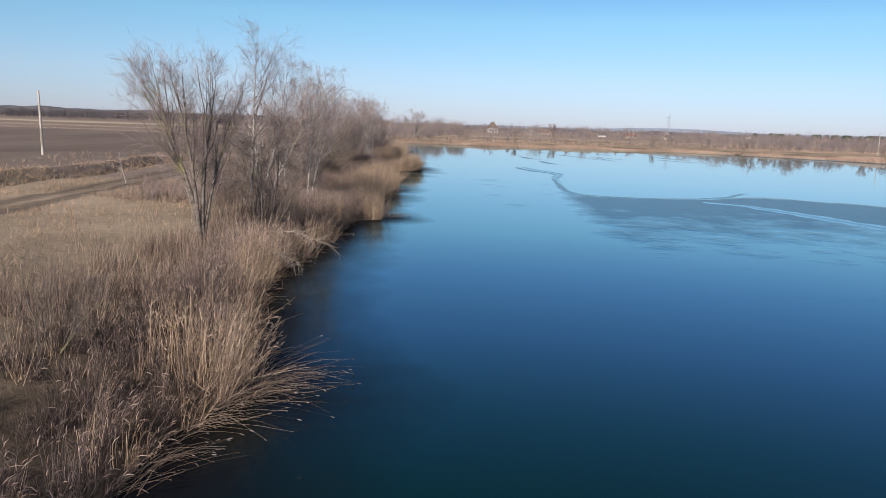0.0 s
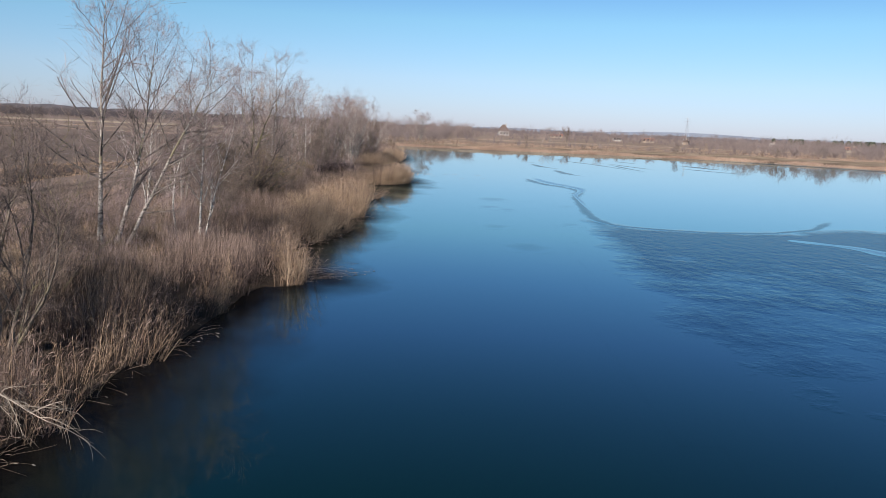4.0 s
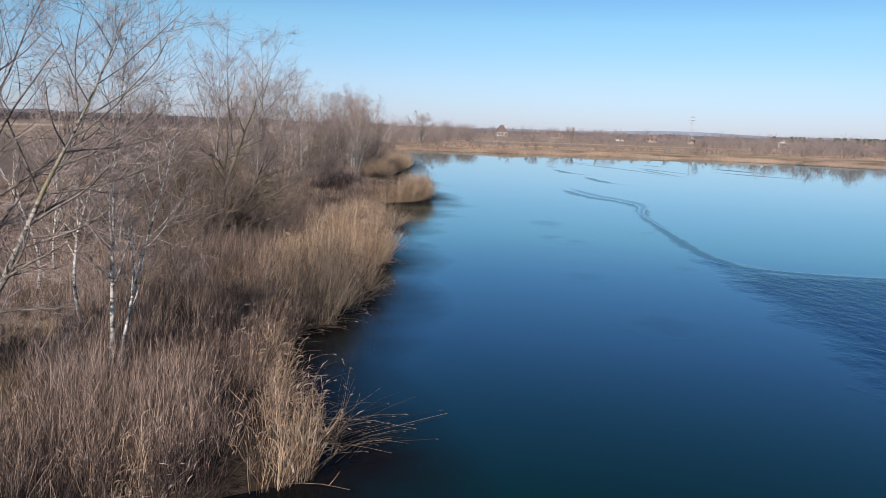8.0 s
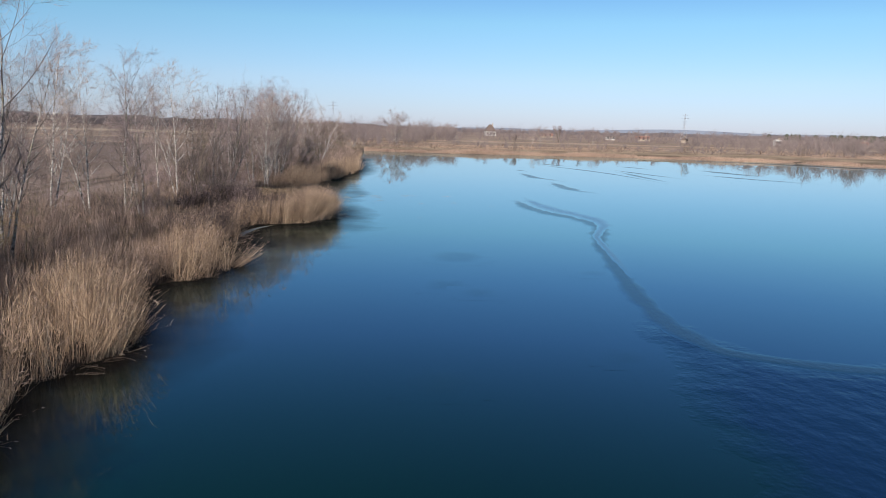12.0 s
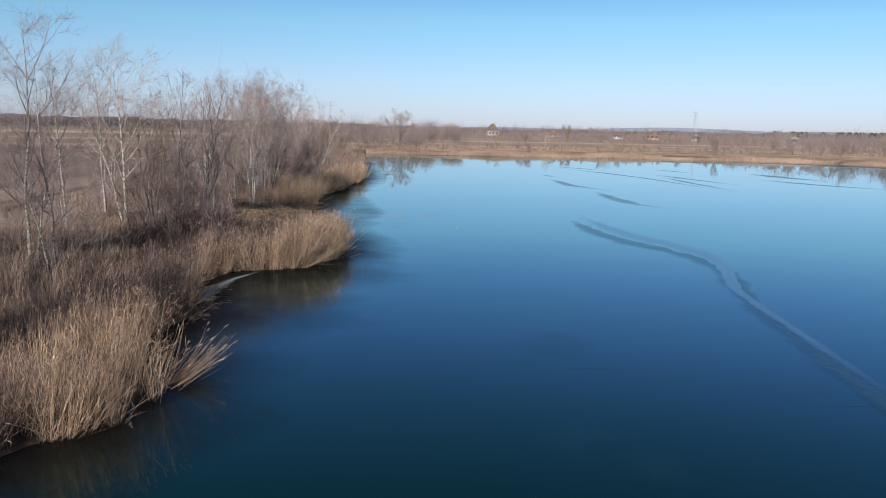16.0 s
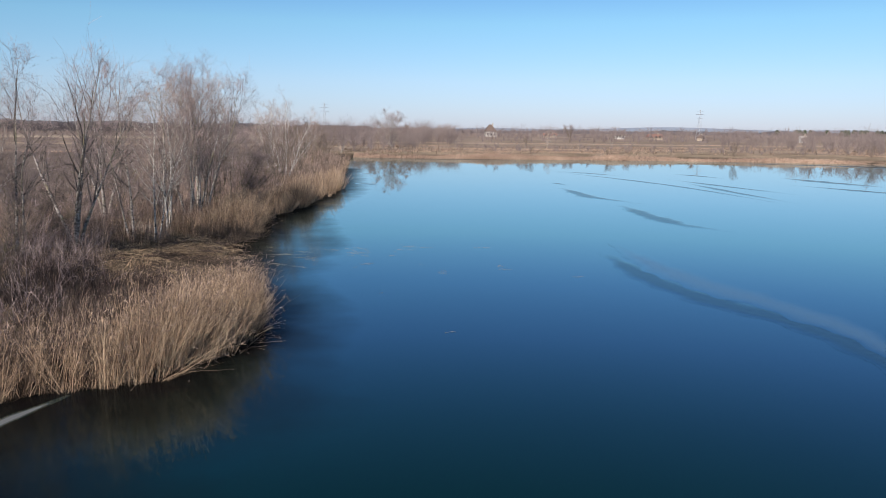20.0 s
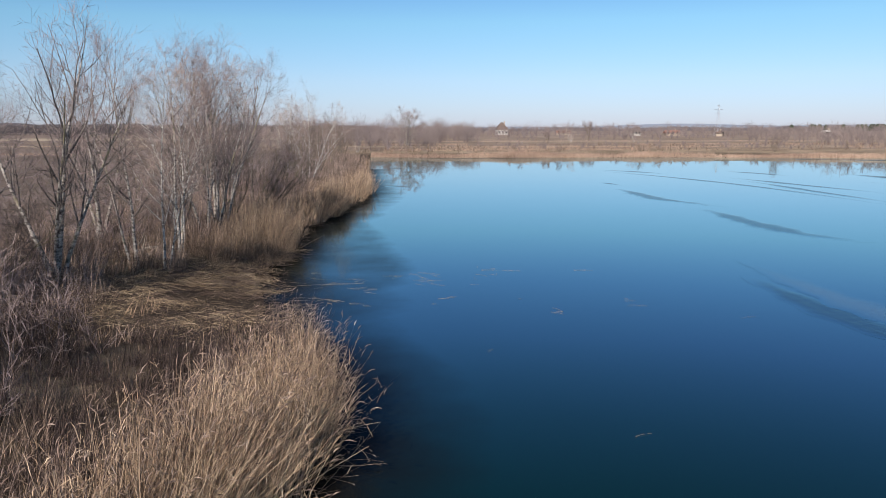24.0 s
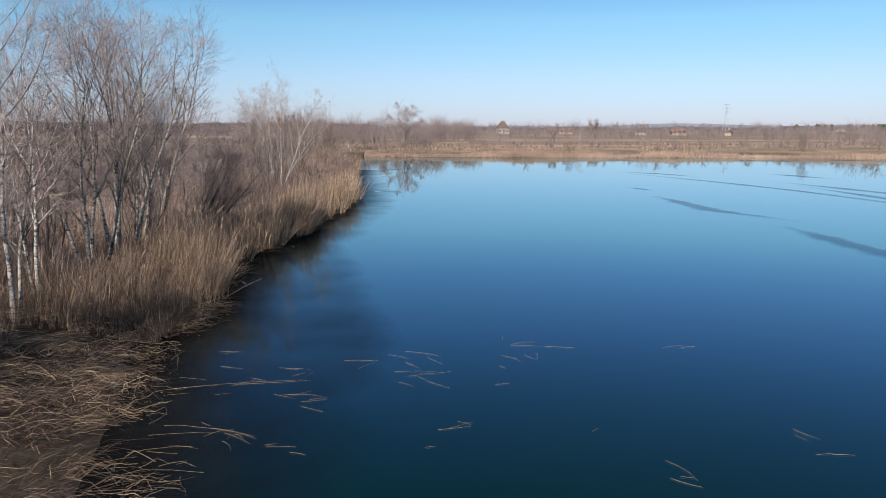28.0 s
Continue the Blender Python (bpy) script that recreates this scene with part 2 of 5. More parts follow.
def ground_material():
    m, nodes, links, bsdf = node_mat("winter_ground")
    big = noise_tex(nodes, links, 0.12, 6.0, 0.65)
    fine = noise_tex(nodes, links, 3.0, 6.0, 0.75)
    turf = ramp(nodes, [(0.3, (0.20, 0.156, 0.11)), (0.5, (0.35, 0.276, 0.198)), (0.72, (0.51, 0.405, 0.30))])
    links.new(big.outputs[0], turf.inputs[0])
    soil_n = noise_tex(nodes, links, 0.02, 5.0, 0.6, (3.0, 0.5, 1.0))
    soil = ramp(nodes, [(0.3, (0.24, 0.187, 0.16)), (0.55, (0.36, 0.284, 0.243)), (0.75, (0.50, 0.403, 0.343))])
    links.new(soil_n.outputs[0], soil.inputs[0])
    # damp soil, also the colour of the shade painted under reeds and scarp
    damp_and_shade = ramp(nodes, [(0.3, (0.035, 0.027, 0.021)), (0.7, (0.085, 0.064, 0.048))])
    links.new(fine.outputs[0], damp_and_shade.inputs[0])
    worn = ramp(nodes, [(0.3, (0.09, 0.068, 0.052)), (0.7, (0.19, 0.146, 0.113))])
    links.new(fine.outputs[0], worn.inputs[0])
    cover = nodes.new("ShaderNodeAttribute")
    cover.attribute_name = "cover"
    sep = nodes.new("ShaderNodeSeparateColor")
    links.new(cover.outputs["Color"], sep.inputs[0])
    c = mix_rgb(nodes, links, sep.outputs[0], turf.outputs[0], soil.outputs[0])
    c = mix_rgb(nodes, links, sep.outputs[1], c, damp_and_shade.outputs[0])
    c = mix_rgb(nodes, links, sep.outputs[2], c, worn.outputs[0])
    stubble = ramp(nodes, [(0.3, (0.42, 0.345, 0.255)), (0.7, (0.66, 0.56, 0.43))])
    links.new(fine.outputs[0], stubble.inputs[0])
    c = mix_rgb(nodes, links, cover.outputs["Alpha"], c, stubble.outputs[0])
    mott = ramp(nodes, [(0.25, (0.62, 0.6, 0.6)), (0.75, (1.0, 1.0, 1.0))])
    links.new(fine.outputs[0], mott.inputs[0])
    c = mix_rgb(nodes, links, 1.0, c, mott.outputs[0], "MULTIPLY")
    links.new(c, bsdf.inputs["Base Color"])
    bsdf.inputs["Roughness"].default_value = 0.95
    bsdf.inputs["Specular IOR Level"].default_value = 0.15
    bump(nodes, links, fine.outputs[0], 1.0, 0.08, bsdf)
    return m


def maths(nodes, links, op, a, b, c=None):
    m = nodes.new("ShaderNodeMath")
    m.operation = op
    for i, v in enumerate((a, b, c)):
        if isinstance(v, (int, float)):
            m.inputs[i].default_value = v
        elif v is not None:
            links.new(v, m.inputs[i])
    return m.outputs[0]


def lake_material(name, base=None, ripple=(4.0, 0.0), rough=0.02, edge=(0.3, 0.7), blot=(0.6, 0.9), gloss=1.0):
    """Deep clear water under a film of bluish ice. base, ripple (scale, height), rough, gloss: what it turns into where the mask is full."""
    m, nodes, links, bsdf = node_mat(name)
    bsdf.inputs["Roughness"].default_value = 0.6
    bsdf.inputs["Specular IOR Level"].default_value = 0.0
    sheen = nodes.new("ShaderNodeBsdfGlossy")
    sheen.inputs["Color"].default_value = (0.79, 0.945, 1.0, 1)
    sheen.inputs["Roughness"].default_value = 0.02
    fres = nodes.new("ShaderNodeFresnel")
    fres.inputs["IOR"].default_value = 1.32
    amount = maths(nodes, links, "POWER", fres.outputs[0], 0.71)
    both = nodes.new("ShaderNodeMixShader")
    n = noise_tex(nodes, links, 0.05, 3.0, 0.5)
    r = ramp(nodes, [(0.3, (0.0008, 0.009, 0.0055)), (0.7, (0.0014, 0.017, 0.0075))])
    links.new(n.outputs[0], r.inputs[0])
    swell = noise_tex(nodes, links, 0.25, 3.0, 0.55, (1.0, 0.45, 1.0))
    height = maths(nodes, links, "MULTIPLY", swell.outputs[0], 0.004)
    col = r.outputs[0]
    if base:
        at = nodes.new("ShaderNodeAttribute")
        at.attribute_name = "mask"
        fray = noise_tex(nodes, links, blot[0], 5.0, 0.65)
        off = maths(nodes, links, "MULTIPLY_ADD", fray.outputs[0], blot[1], -0.5 * blot[1])
        mr = nodes.new("ShaderNodeMapRange")
        mr.inputs[1].default_value, mr.inputs[2].default_value = edge
        links.new(maths(nodes, links, "ADD", at.outputs["Fac"], off), mr.inputs[0])
        # nothing shows where the mask itself is nil
        fac = maths(nodes, links, "MULTIPLY", mr.outputs[0], maths(nodes, links, "MINIMUM", maths(nodes, links, "MULTIPLY", at.outputs["Fac"], 6.0), 1.0))
        rip = noise_tex(nodes, links, ripple[0], 3.0, 0.55, (1.0, 0.6, 1.0))
        height = maths(nodes, links, "ADD", height, maths(nodes, links, "MULTIPLY", maths(nodes, links, "MULTIPLY", rip.outputs[0], ripple[1]), fac))
        col = mix_rgb(nodes, links, fac, col, base)
        links.new(maths(nodes, links, "MULTIPLY_ADD", fac, rough - 0.02, 0.02), sheen.inputs["Roughness"])
        amount = maths(nodes, links, "MULTIPLY", amount, maths(nodes, links, "MULTIPLY_ADD", fac, gloss - 1.0, 1.0))
    links.new(col, bsdf.inputs["Base Color"])
    bump(nodes, links, height, 1.0, 1.0, bsdf)
    links.new(bsdf.inputs["Normal"].links[0].from_socket, sheen.inputs["Normal"])
    links.new(amount, both.inputs[0])
    links.new(bsdf.outputs[0], both.inputs[1])
    links.new(sheen.outputs[0], both.inputs[2])
    links.new(both.outputs[0], nodes["Material Output"].inputs[0])
    return m


GROUND = ground_material()
WATER = lake_material("lake_water")
RIPPLED = lake_material("rippled_water", (0.005, 0.020, 0.060), (1.8, 0.038), 0.03, (0.25, 0.7), (0.3, 1.1), 0.50)
CRACK = lake_material("open_crack", (0.018, 0.048, 0.080), (4.0, 0.012), 0.06, (0.1, 0.8), (0.7, 0.5), 0.54)
FROST = lake_material("frosted_ice", (0.065, 0.12, 0.19), (5.0, 0.004), 0.25, (0.05, 1.25), (0.5, 0.6), 0.74)
SHARD = lake_material("grey_ice", (0.15, 0.16, 0.17), (5.0, 0.004), 0.35, (0.2, 0.9), (0.8, 0.5), 0.45)
THAW = lake_material("thawing_ice", (0.004, 0.020, 0.021), (3.0, 0.003), 0.03, (0.3, 1.0), (0.9, 0.9), 0.86)
# dark reflection of reeds and trees, put into the water's colour
BANK_REFLECTION = lake_material("dark_bank_reflection", (0.007, 0.006, 0.006), (2.0, 0.002), 0.16, (0.15, 1.0), (0.35, 0.7), 0.15)

# ---- mesh helpers ----


def quads(name, verts, faces, material, parent=None, smooth=True, label=""):
    me = bpy.data.meshes.new(name)
    verts, faces = np.asarray(verts, np.float32).reshape(-1, 3), np.asarray(faces, np.int32)
    k = faces.shape[1]
    me.vertices.add(len(verts))
    me.vertices.foreach_set("co", verts.ravel())
    me.loops.add(faces.size)
    me.loops.foreach_set("vertex_index", faces.ravel())
    me.polygons.add(len(faces))
    me.polygons.foreach_set("loop_start", np.arange(0, faces.size, k, dtype=np.int32))
    me.polygons.foreach_set("use_smooth", np.full(len(faces), smooth))
    me.update(calc_edges=True)
    me.materials.append(material)
    ob = new(name, me)
    if parent:
        ob.parent = parent
    if label:
        tagged(ob, label)
    return ob


def part(name, bm, material, parent, label=""):
    me = bpy.data.meshes.new(name)
    bm.to_mesh(me)
    bm.free()
    me.materials.append(material)
    ob = new(name, me)
    ob.parent = parent
    if label:
        tagged(ob, label)
    return ob


def unit(v):
    return v / np.maximum(np.linalg.norm(v, axis=-1, keepdims=True), 1e-9)


def tubes(P, R, k):
    """Lofts B lines of n points with k sides (2: a ribbon). Vertices and quads."""
    B, n, _ = P.shape
    d = unit(P[:, -1] - P[:, 0])
    ref = unit(rng.normal(size=(B, 3)))
    u = unit(np.cross(d, ref))
    v = np.cross(d, u)
    a = np.arange(k) * 2 * np.pi / k
    off = np.cos(a)[None, :, None] * u[:, None] + np.sin(a)[None, :, None] * v[:, None]
    V = P[:, :, None] + R[:, :, None, None] * off[:, None]
    base = (np.arange(B) * n * k)[:, None, None]
    i, j = np.meshgrid(np.arange(n - 1), np.arange(k if k > 2 else 1), indexing="ij")
    jn = (j + 1) % k
    F = np.stack([i * k + j, i * k + jn, (i + 1) * k + jn, (i + 1) * k + j], -1)
    return V.reshape(-1, 3), (F.reshape(1, -1, 4) + base).reshape(-1, 4)


def gather(pieces):
    V, F, at = [], [], 0
    for v, f in pieces:
        V.append(v)
        F.append(f + at)
        at += len(v)
    return np.concatenate(V), np.concatenate(F)


def grow(start, way, length, n, up, wobble, droop=0.0):
    """Lines of n points that set off along way and bend upward."""
    P = [start]
    d = unit(way)
    step = (np.asarray(length) / (n - 1))[:, None]
    for i in range(n - 1):
        P.append(P[-1] + d * step)
        d = unit(d + np.array([0, 0, up - droop * i / n]) + rng.normal(size=d.shape) * wobble)
    return np.stack(P, 1)


def taper(r0, n, end=0.3):
    return np.asarray(r0)[:, None] * np.linspace(1, end, n)[None]


def along(P, R, m, t0, t1):
    """m places on each line: position, direction, radius, parameter and the line's length."""
    B, n, _ = P.shape
    t = (np.arange(m)[None] + rng.random((B, m))) / m * (t1 - t0) + t0
    x = t * (n - 1)
    i = np.minimum(x.astype(int), n - 2)
    f = (x - i)[..., None]
    b = np.arange(B)[:, None]
    pos = P[b, i] * (1 - f) + P[b, i + 1] * f
    way = unit(P[b, i + 1] - P[b, i])
    rad = R[b, i] * (1 - f[..., 0]) + R[b, i + 1] * f[..., 0]
    ln = np.repeat(np.linalg.norm(np.diff(P, axis=1), axis=-1).sum(1)[:, None], m, 1)
    return pos.reshape(-1, 3), way.reshape(-1, 3), rad.ravel(), t.ravel(), ln.ravel()


def fork(way, angle, spread=0.25):
    perp = unit(np.cross(way, unit(rng.normal(size=way.shape))))
    a = (angle * (1 + rng.normal(size=len(way)) * spread))[:, None]
    return way * np.cos(a) + perp * np.sin(a)


def bare_tree(name, label, height, stems, bark, twig, counts=(14, 6, 5, 4), crown=0.25, angle=0.75, reach=0.42, up=0.08, girth=0.016,
              wobble=0.06, category="tree", fine=0.003, flare=0.0, limb=None):
    """A leafless tree. stems: (dx, dy, lean x, lean y, share of the height) for each trunk."""
    top = new(name)
    pieces_twig = []
    for dx, dy, lx, ly, share in stems:
        h = height * share
        P = grow(np.array([[dx, dy, -0.15]]), np.array([[lx * (1 - 0.8 * flare), ly * (1 - 0.8 * flare), 1.0]]), np.array([h]), 12, up * 0.4, wobble)
        P[0, :, :2] += flare * 0.75 * h * np.array([lx, ly]) * (np.linspace(0, 1, 12) ** 1.9)[:, None]
        R = taper(np.array([h * girth]), 12, 0.10) * np.concatenate([[1.45, 1.1], np.ones(10)])
        quads("trunk", *tubes(P, R, 8), bark, top)
        pos, w, rad, t, ln = along(P, R, counts[0], crown, 0.99)
        L = ln * reach * (0.4 + 0.75 * np.sin(np.pi * np.clip((t - crown) / (1 - crown) * 0.8 + 0.15, 0, 1))) * rng.uniform(0.5, 1.15, len(t))
        P1 = grow(pos, fork(w, np.full(len(w), angle)), L, 8, up, wobble * 1.5)
        R1 = taper(np.minimum(rad * 0.65, 0.014 * L + 0.012), 8, 0.3)
        pos, w, rad, t, ln = along(P1, R1, counts[1], 0.15, 0.99)
        L = ln * 0.55 * (1.1 - t * 0.6) * rng.uniform(0.5, 1.2, len(t))
        P2 = grow(pos, fork(w, np.full(len(w), 0.72)), L, 5, up, wobble * 1.4)
        R2 = taper(np.maximum(rad * 0.55, fine * 1.7), 5, 0.5)
        c1 = counts[1]
        for k in range(len(P1)):
            quads("bough", *gather([tubes(P1[k:k + 1], R1[k:k + 1], 5), tubes(P2[k * c1:k * c1 + c1], R2[k * c1:k * c1 + c1], 3)]), limb or bark, top)
        pos, w, rad, t, ln = along(P2, R2, counts[2], 0.12, 1.0)
        L = np.maximum(ln * 0.7 * rng.uniform(0.5, 1.2, len(t)), 0.35)
        P3 = grow(pos, fork(w, np.full(len(w), 0.6)), L, 4, up, wobble * 1.3)
        R3 = taper(np.maximum(rad * 0.5, fine), 4, 0.6)
        pieces_twig.append(tubes(P3, R3, 2))
        if counts[3]:
            pos, w, rad, t, ln = along(P3, R3, counts[3], 0.15, 1.0)
            L = np.maximum(ln * 0.7 * rng.uniform(0.5, 1.2, len(t)), 0.25)
            P4 = grow(pos, fork(w, np.full(len(w), 0.6)), L, 3, up * 0.7, wobble * 1.3)
            pieces_twig.append(tubes(P4, np.full(P4.shape[:2], fine) * np.array([1, 0.9, 0.6]), 2))
    tw = quads("twig_mass", *gather(pieces_twig), twig, top)
    tagged(tw, kind="stuff")
    return tagged(top, label, category)

# ---- the lie of the land ----
# the near bank, as (y, x) of the waterline
BANK = [(-150, -9), (-60, -6), (-30, -5), (-19, -4.3), (-16, -3.7), (-14.3, -3.8), (-12.8, -3.3), (-11.2, -2.9), (-9.8, -3.7), (-4, -4.6), (0, -5.0), (2.5, -5.1), (4.5, -4.4), (8.5, -4.4), (11, -3.9),
        (15.2, -3.7), (17.3, -3.7), (17.9, -2.5), (19.0, -1.8), (20.2, -2.5), (21.1, -3.05), (22, -3.35), (25, -3.95), (27, -3.9), (29, -3.5), (31, -3.0), (33, -2.6), (34.5, -3.3), (36.4, -3.7),
        (37.4, -2.9), (40, -2.6), (42, -3.3), (46, -4.8), (47.6, -4.5), (48.6, -3.7), (49.4, -3.15), (51.3, -3.1), (52.3, -3.7), (54.0, -4.6), (55.6, -4.7), (56.7, -4.5), (57.6, -4.1), (59.2, -4.2), (60.6, -4.9), (63, -5.5),
        (65.4, -4.9), (66.1, -3.4), (66.7, -2.3), (68, -1.8), (70, -1.0), (72, -1.0), (74, -1.3), (76.5, -2.2), (78.5, -3.6), (83, -4.7), (85.5, -5.4), (87.6, -6.2), (89.4, -5.6), (94.4, -5.8),
        (99.5, -6.5), (103, -6.1), (107, -5.4), (112, -5.3), (117, -4.8), (125, -4.7), (136, -5.7), (150, -7.2), (175, -9), (210, -12)]
FAR_BANK = [(-12, 210), (-4, 207), (20, 205), (42, 204), (65, 201), (86, 193), (100, 175), (112, 152), (130, 120), (150, 60), (150, -150)]
BANK_Y, BANK_X = np.array(BANK).T
LAKE = np.array([(x, y) for y, x in BANK] + FAR_BANK[1:])


def bank_x(y):
    return np.interp(y, BANK_Y, BANK_X)


def inland(x, y):
    """Distance from the lake's edge: positive on land."""
    p = np.stack([np.ravel(x), np.ravel(y)], -1).astype(float)
    best, inside = np.full(len(p), 1e9), np.zeros(len(p), bool)
    for a, b in zip(LAKE, np.roll(LAKE, -1, 0)):
        ab = b - a
        t = np.clip(((p - a) @ ab) / (ab @ ab), 0, 1)
        best = np.minimum(best, np.hypot(*(p - a - t[:, None] * ab).T))
        cross = (a[1] > p[:, 1]) != (b[1] > p[:, 1])
        with np.errstate(divide="ignore", invalid="ignore"):
            inside ^= cross & (p[:, 0] < (b[0] - a[0]) * (p[:, 1] - a[1]) / (b[1] - a[1]) + a[0])
    return np.where(inside, -best, best).reshape(np.shape(x))


def waves(x, y, s):
    return np.sin(x * s + 1.3 * np.sin(y * s * 0.7)) * np.cos(y * s * 1.1 + 0.8 * np.sin(x * s * 0.6))


def scarp_x(y):
    return -26.3 + 0.5 * np.sin(y * 0.21) - 0.01 * np.maximum(y - 40, 0)


def ground_z(x, y):
    x, y = np.asarray(x, float), np.asarray(y, float)
    d = inland(x, y)
    z = np.interp(d, [-8, -1, 0, 1.5, 4, 8, 14, 60, 400, 1500, 4500], [-1.6, -0.35, -0.05, 0.18, 0.6, 0.95, 1.05, 1.2, 1.6, 3.0, 3.0])
    z = z + np.clip(d / 6, 0, 1) * (0.05 * waves(x, y, 0.9) + 0.06 * waves(x + 3, y, 0.31)) * np.clip(40 / np.maximum(d, 1), 0, 1)
    step = np.clip((scarp_x(y) - x + 0.25 * waves(x, y, 1.7)) / 0.8, 0, 1) * np.clip((70 - y) / 20, 0, 1) * np.clip((y + 60) / 20, 0, 1) * np.clip((x + 60) / 25, 0, 1)
    return z + 0.6 * step - 0.25 * np.exp(-((x - scarp_x(y) - 0.7) / 0.6) ** 2) * np.clip((70 - y) / 20, 0, 1)


def spaced(*runs):
    out = []
    for a, b, s in runs:
        out += list(np.arange(a, b, s))
    return np.array(out + [runs[-1][1]])


far_steps = np.geomspace(1, 20, 22)
gx = np.concatenate([-120 * far_steps[::-1] * 1.9, spaced((-220, -60, 6), (-60, -32, 1.5), (-32, -27.5, 0.55), (-27.5, -24.5, 0.22), (-24.5, 1, 0.55), (1, 30, 6), (30, 160, 6)), 165 * far_steps[1:] * 1.4])
gy = np.concatenate([-200 * far_steps[::-1], spaced((-150, -40, 5), (-40, 130, 0.9), (130, 196, 2.0), (196, 225, 1.0), (225, 400, 7)), 420 * far_steps[1:] * 0.54])
gx, gy = np.unique(gx.round(3)), np.unique(gy.round(3))
X, Y = np.meshgrid(gx, gy)
Z = ground_z(X, Y)
nx, ny = len(gx), len(gy)
ii, jj = np.meshgrid(np.arange(ny - 1), np.arange(nx - 1), indexing="ij")
faces = np.stack([ii * nx + jj, ii * nx + jj + 1, (ii + 1) * nx + jj + 1, (ii + 1) * nx + jj], -1).reshape(-1, 4)
ground = quads("ground", np.stack([X, Y, Z], -1), faces, GROUND)
D = inland(X, Y)
near_field = np.clip((Y - 26) / 8, 0, 1) * (X < 0)
soil = np.clip((D - 24 + 15 * near_field) / (8 - 3 * near_field), 0, 1) * np.where(Y > 205, 0.75, 1) * np.where((X < -28) | (Y > 205), 1, np.clip((-X - 24 + 13 * near_field) / 6, 0, 1))
soil = soil * (1 - 0.9 * (np.exp(-((Y - 292 + 0.1 * X) / 9) ** 2) + np.exp(-((Y - 372 + 0.1 * X) / 14) ** 2)) * (Y > 240))
# damp shore, with shade painted under the reeds and along the scarp face
damp_and_shade = np.clip(1 - (D - 3.2) / 3.0, 0, 1) * np.clip(1.05 - 0.06 * D, 0.85, 1) + 0.55 * np.exp(-((X - scarp_x(Y) - 0.3) / 0.28) ** 2) * (Y < 70)
# the left field is only toned darker through the same channel
damp_and_shade = damp_and_shade + 0.22 * near_field * (D > 7) + 0.28 * np.clip((-X - 26.5) / 2, 0, 1) * np.clip((200 - Y) / 20, 0, 1)
stubble = np.where(X < -40, np.exp(-((Y - 395 - 0.05 * X) / 26) ** 4) + 0.5 * np.exp(-((Y - 262) / 9) ** 2), 0.6 * np.exp(-((Y - 250 + 0.12 * X) / 6) ** 2) + 0.7 * np.exp(-((Y - 322 + 0.12 * X) / 9) ** 2))
stubble = np.clip(stubble * (D > 6) * (Y > 200), 0, 1)
track = np.zeros_like(X)
for c in (-19.2, -20.9):
    track = np.maximum(track, np.exp(-((X - c + 0.02 * (Y - 10)) / 0.55) ** 2))
col = np.stack([soil, np.clip(damp_and_shade, 0, 1), np.clip(track * (D > 8) * (Y < 150), 0, 1), stubble], -1)
at = ground.data.attributes.new("cover", "FLOAT_COLOR", "POINT")
at.data.foreach_set("color", col.astype(np.float32).ravel())
tagged(ground, "brown winter ground with dry turf, tilled field and wheel track", "ground", kind="structure")

wx, wy = np.linspace(-25, 158, 40), np.linspace(-150, 222, 60)
WX, WY = np.meshgrid(wx, wy)
ii, jj = np.meshgrid(np.arange(59), np.arange(39), indexing="ij")
water = quads("water", np.stack([WX, WY, 0 * WX], -1), np.stack([ii * 40 + jj, ii * 40 + jj + 1, (ii + 1) * 40 + jj + 1, (ii + 1) * 40 + jj], -1).reshape(-1, 4), WATER)
tagged(water, "calm deep blue lake water under thin clear ice", "lake", kind="structure")


def smooth_line(pts, n):
    pts = np.array(pts, float)
    s = np.concatenate([[0], np.cumsum(np.hypot(*np.diff(pts, axis=0).T))])
    u = np.linspace(0, s[-1], n)
    p = np.stack([np.interp(u, s, pts[:, i]) for i in (0, 1)], -1)
    for _ in range(2):
        p[1:-1] = (p[:-2] + 2 * p[1:-1] + p[2:]) / 4
    return p


def lake_band(name, pts, width, material, z, label, n=60, side=0.0, ends=0.15, category="ice"):
    """A soft-edged band along a line on the lake. width: metres, at even steps along it."""
    p = smooth_line(pts, n)
    nrm = unit(np.gradient(p, axis=0))
    nrm = np.stack([-nrm[:, 1], nrm[:, 0]], -1)
    w = np.interp(np.linspace(0, 1, n), np.linspace(0, 1, len(width)), width)
    w = w * (1 + 0.25 * np.sin(np.arange(n) * 0.9) * np.sin(np.arange(n) * 0.37))
    rows = np.linspace(-1, 1, 7)
    V = p[:, None] + nrm[:, None] * (rows[None, :, None] + side) * w[:, None, None]
    V = np.concatenate([V, np.full((*V.shape[:2], 1), z)], -1)
    i, j = np.meshgrid(np.arange(n - 1), np.arange(6), indexing="ij")
    F = np.stack([i * 7 + j, (i + 1) * 7 + j, (i + 1) * 7 + j + 1, i * 7 + j + 1], -1).reshape(-1, 4)
    ob = quads(name, V, F, material)
    e = np.clip(np.minimum(np.arange(n), n - 1 - np.arange(n)) / (n * ends), 0, 1)
    mask = (1 - np.abs(rows) ** 1.6)[None] * e[:, None]
    a = ob.data.attributes.new("mask", "FLOAT", "POINT")
    a.data.foreach_set("value", mask.astype(np.float32).ravel())
    return tagged(ob, label, category)


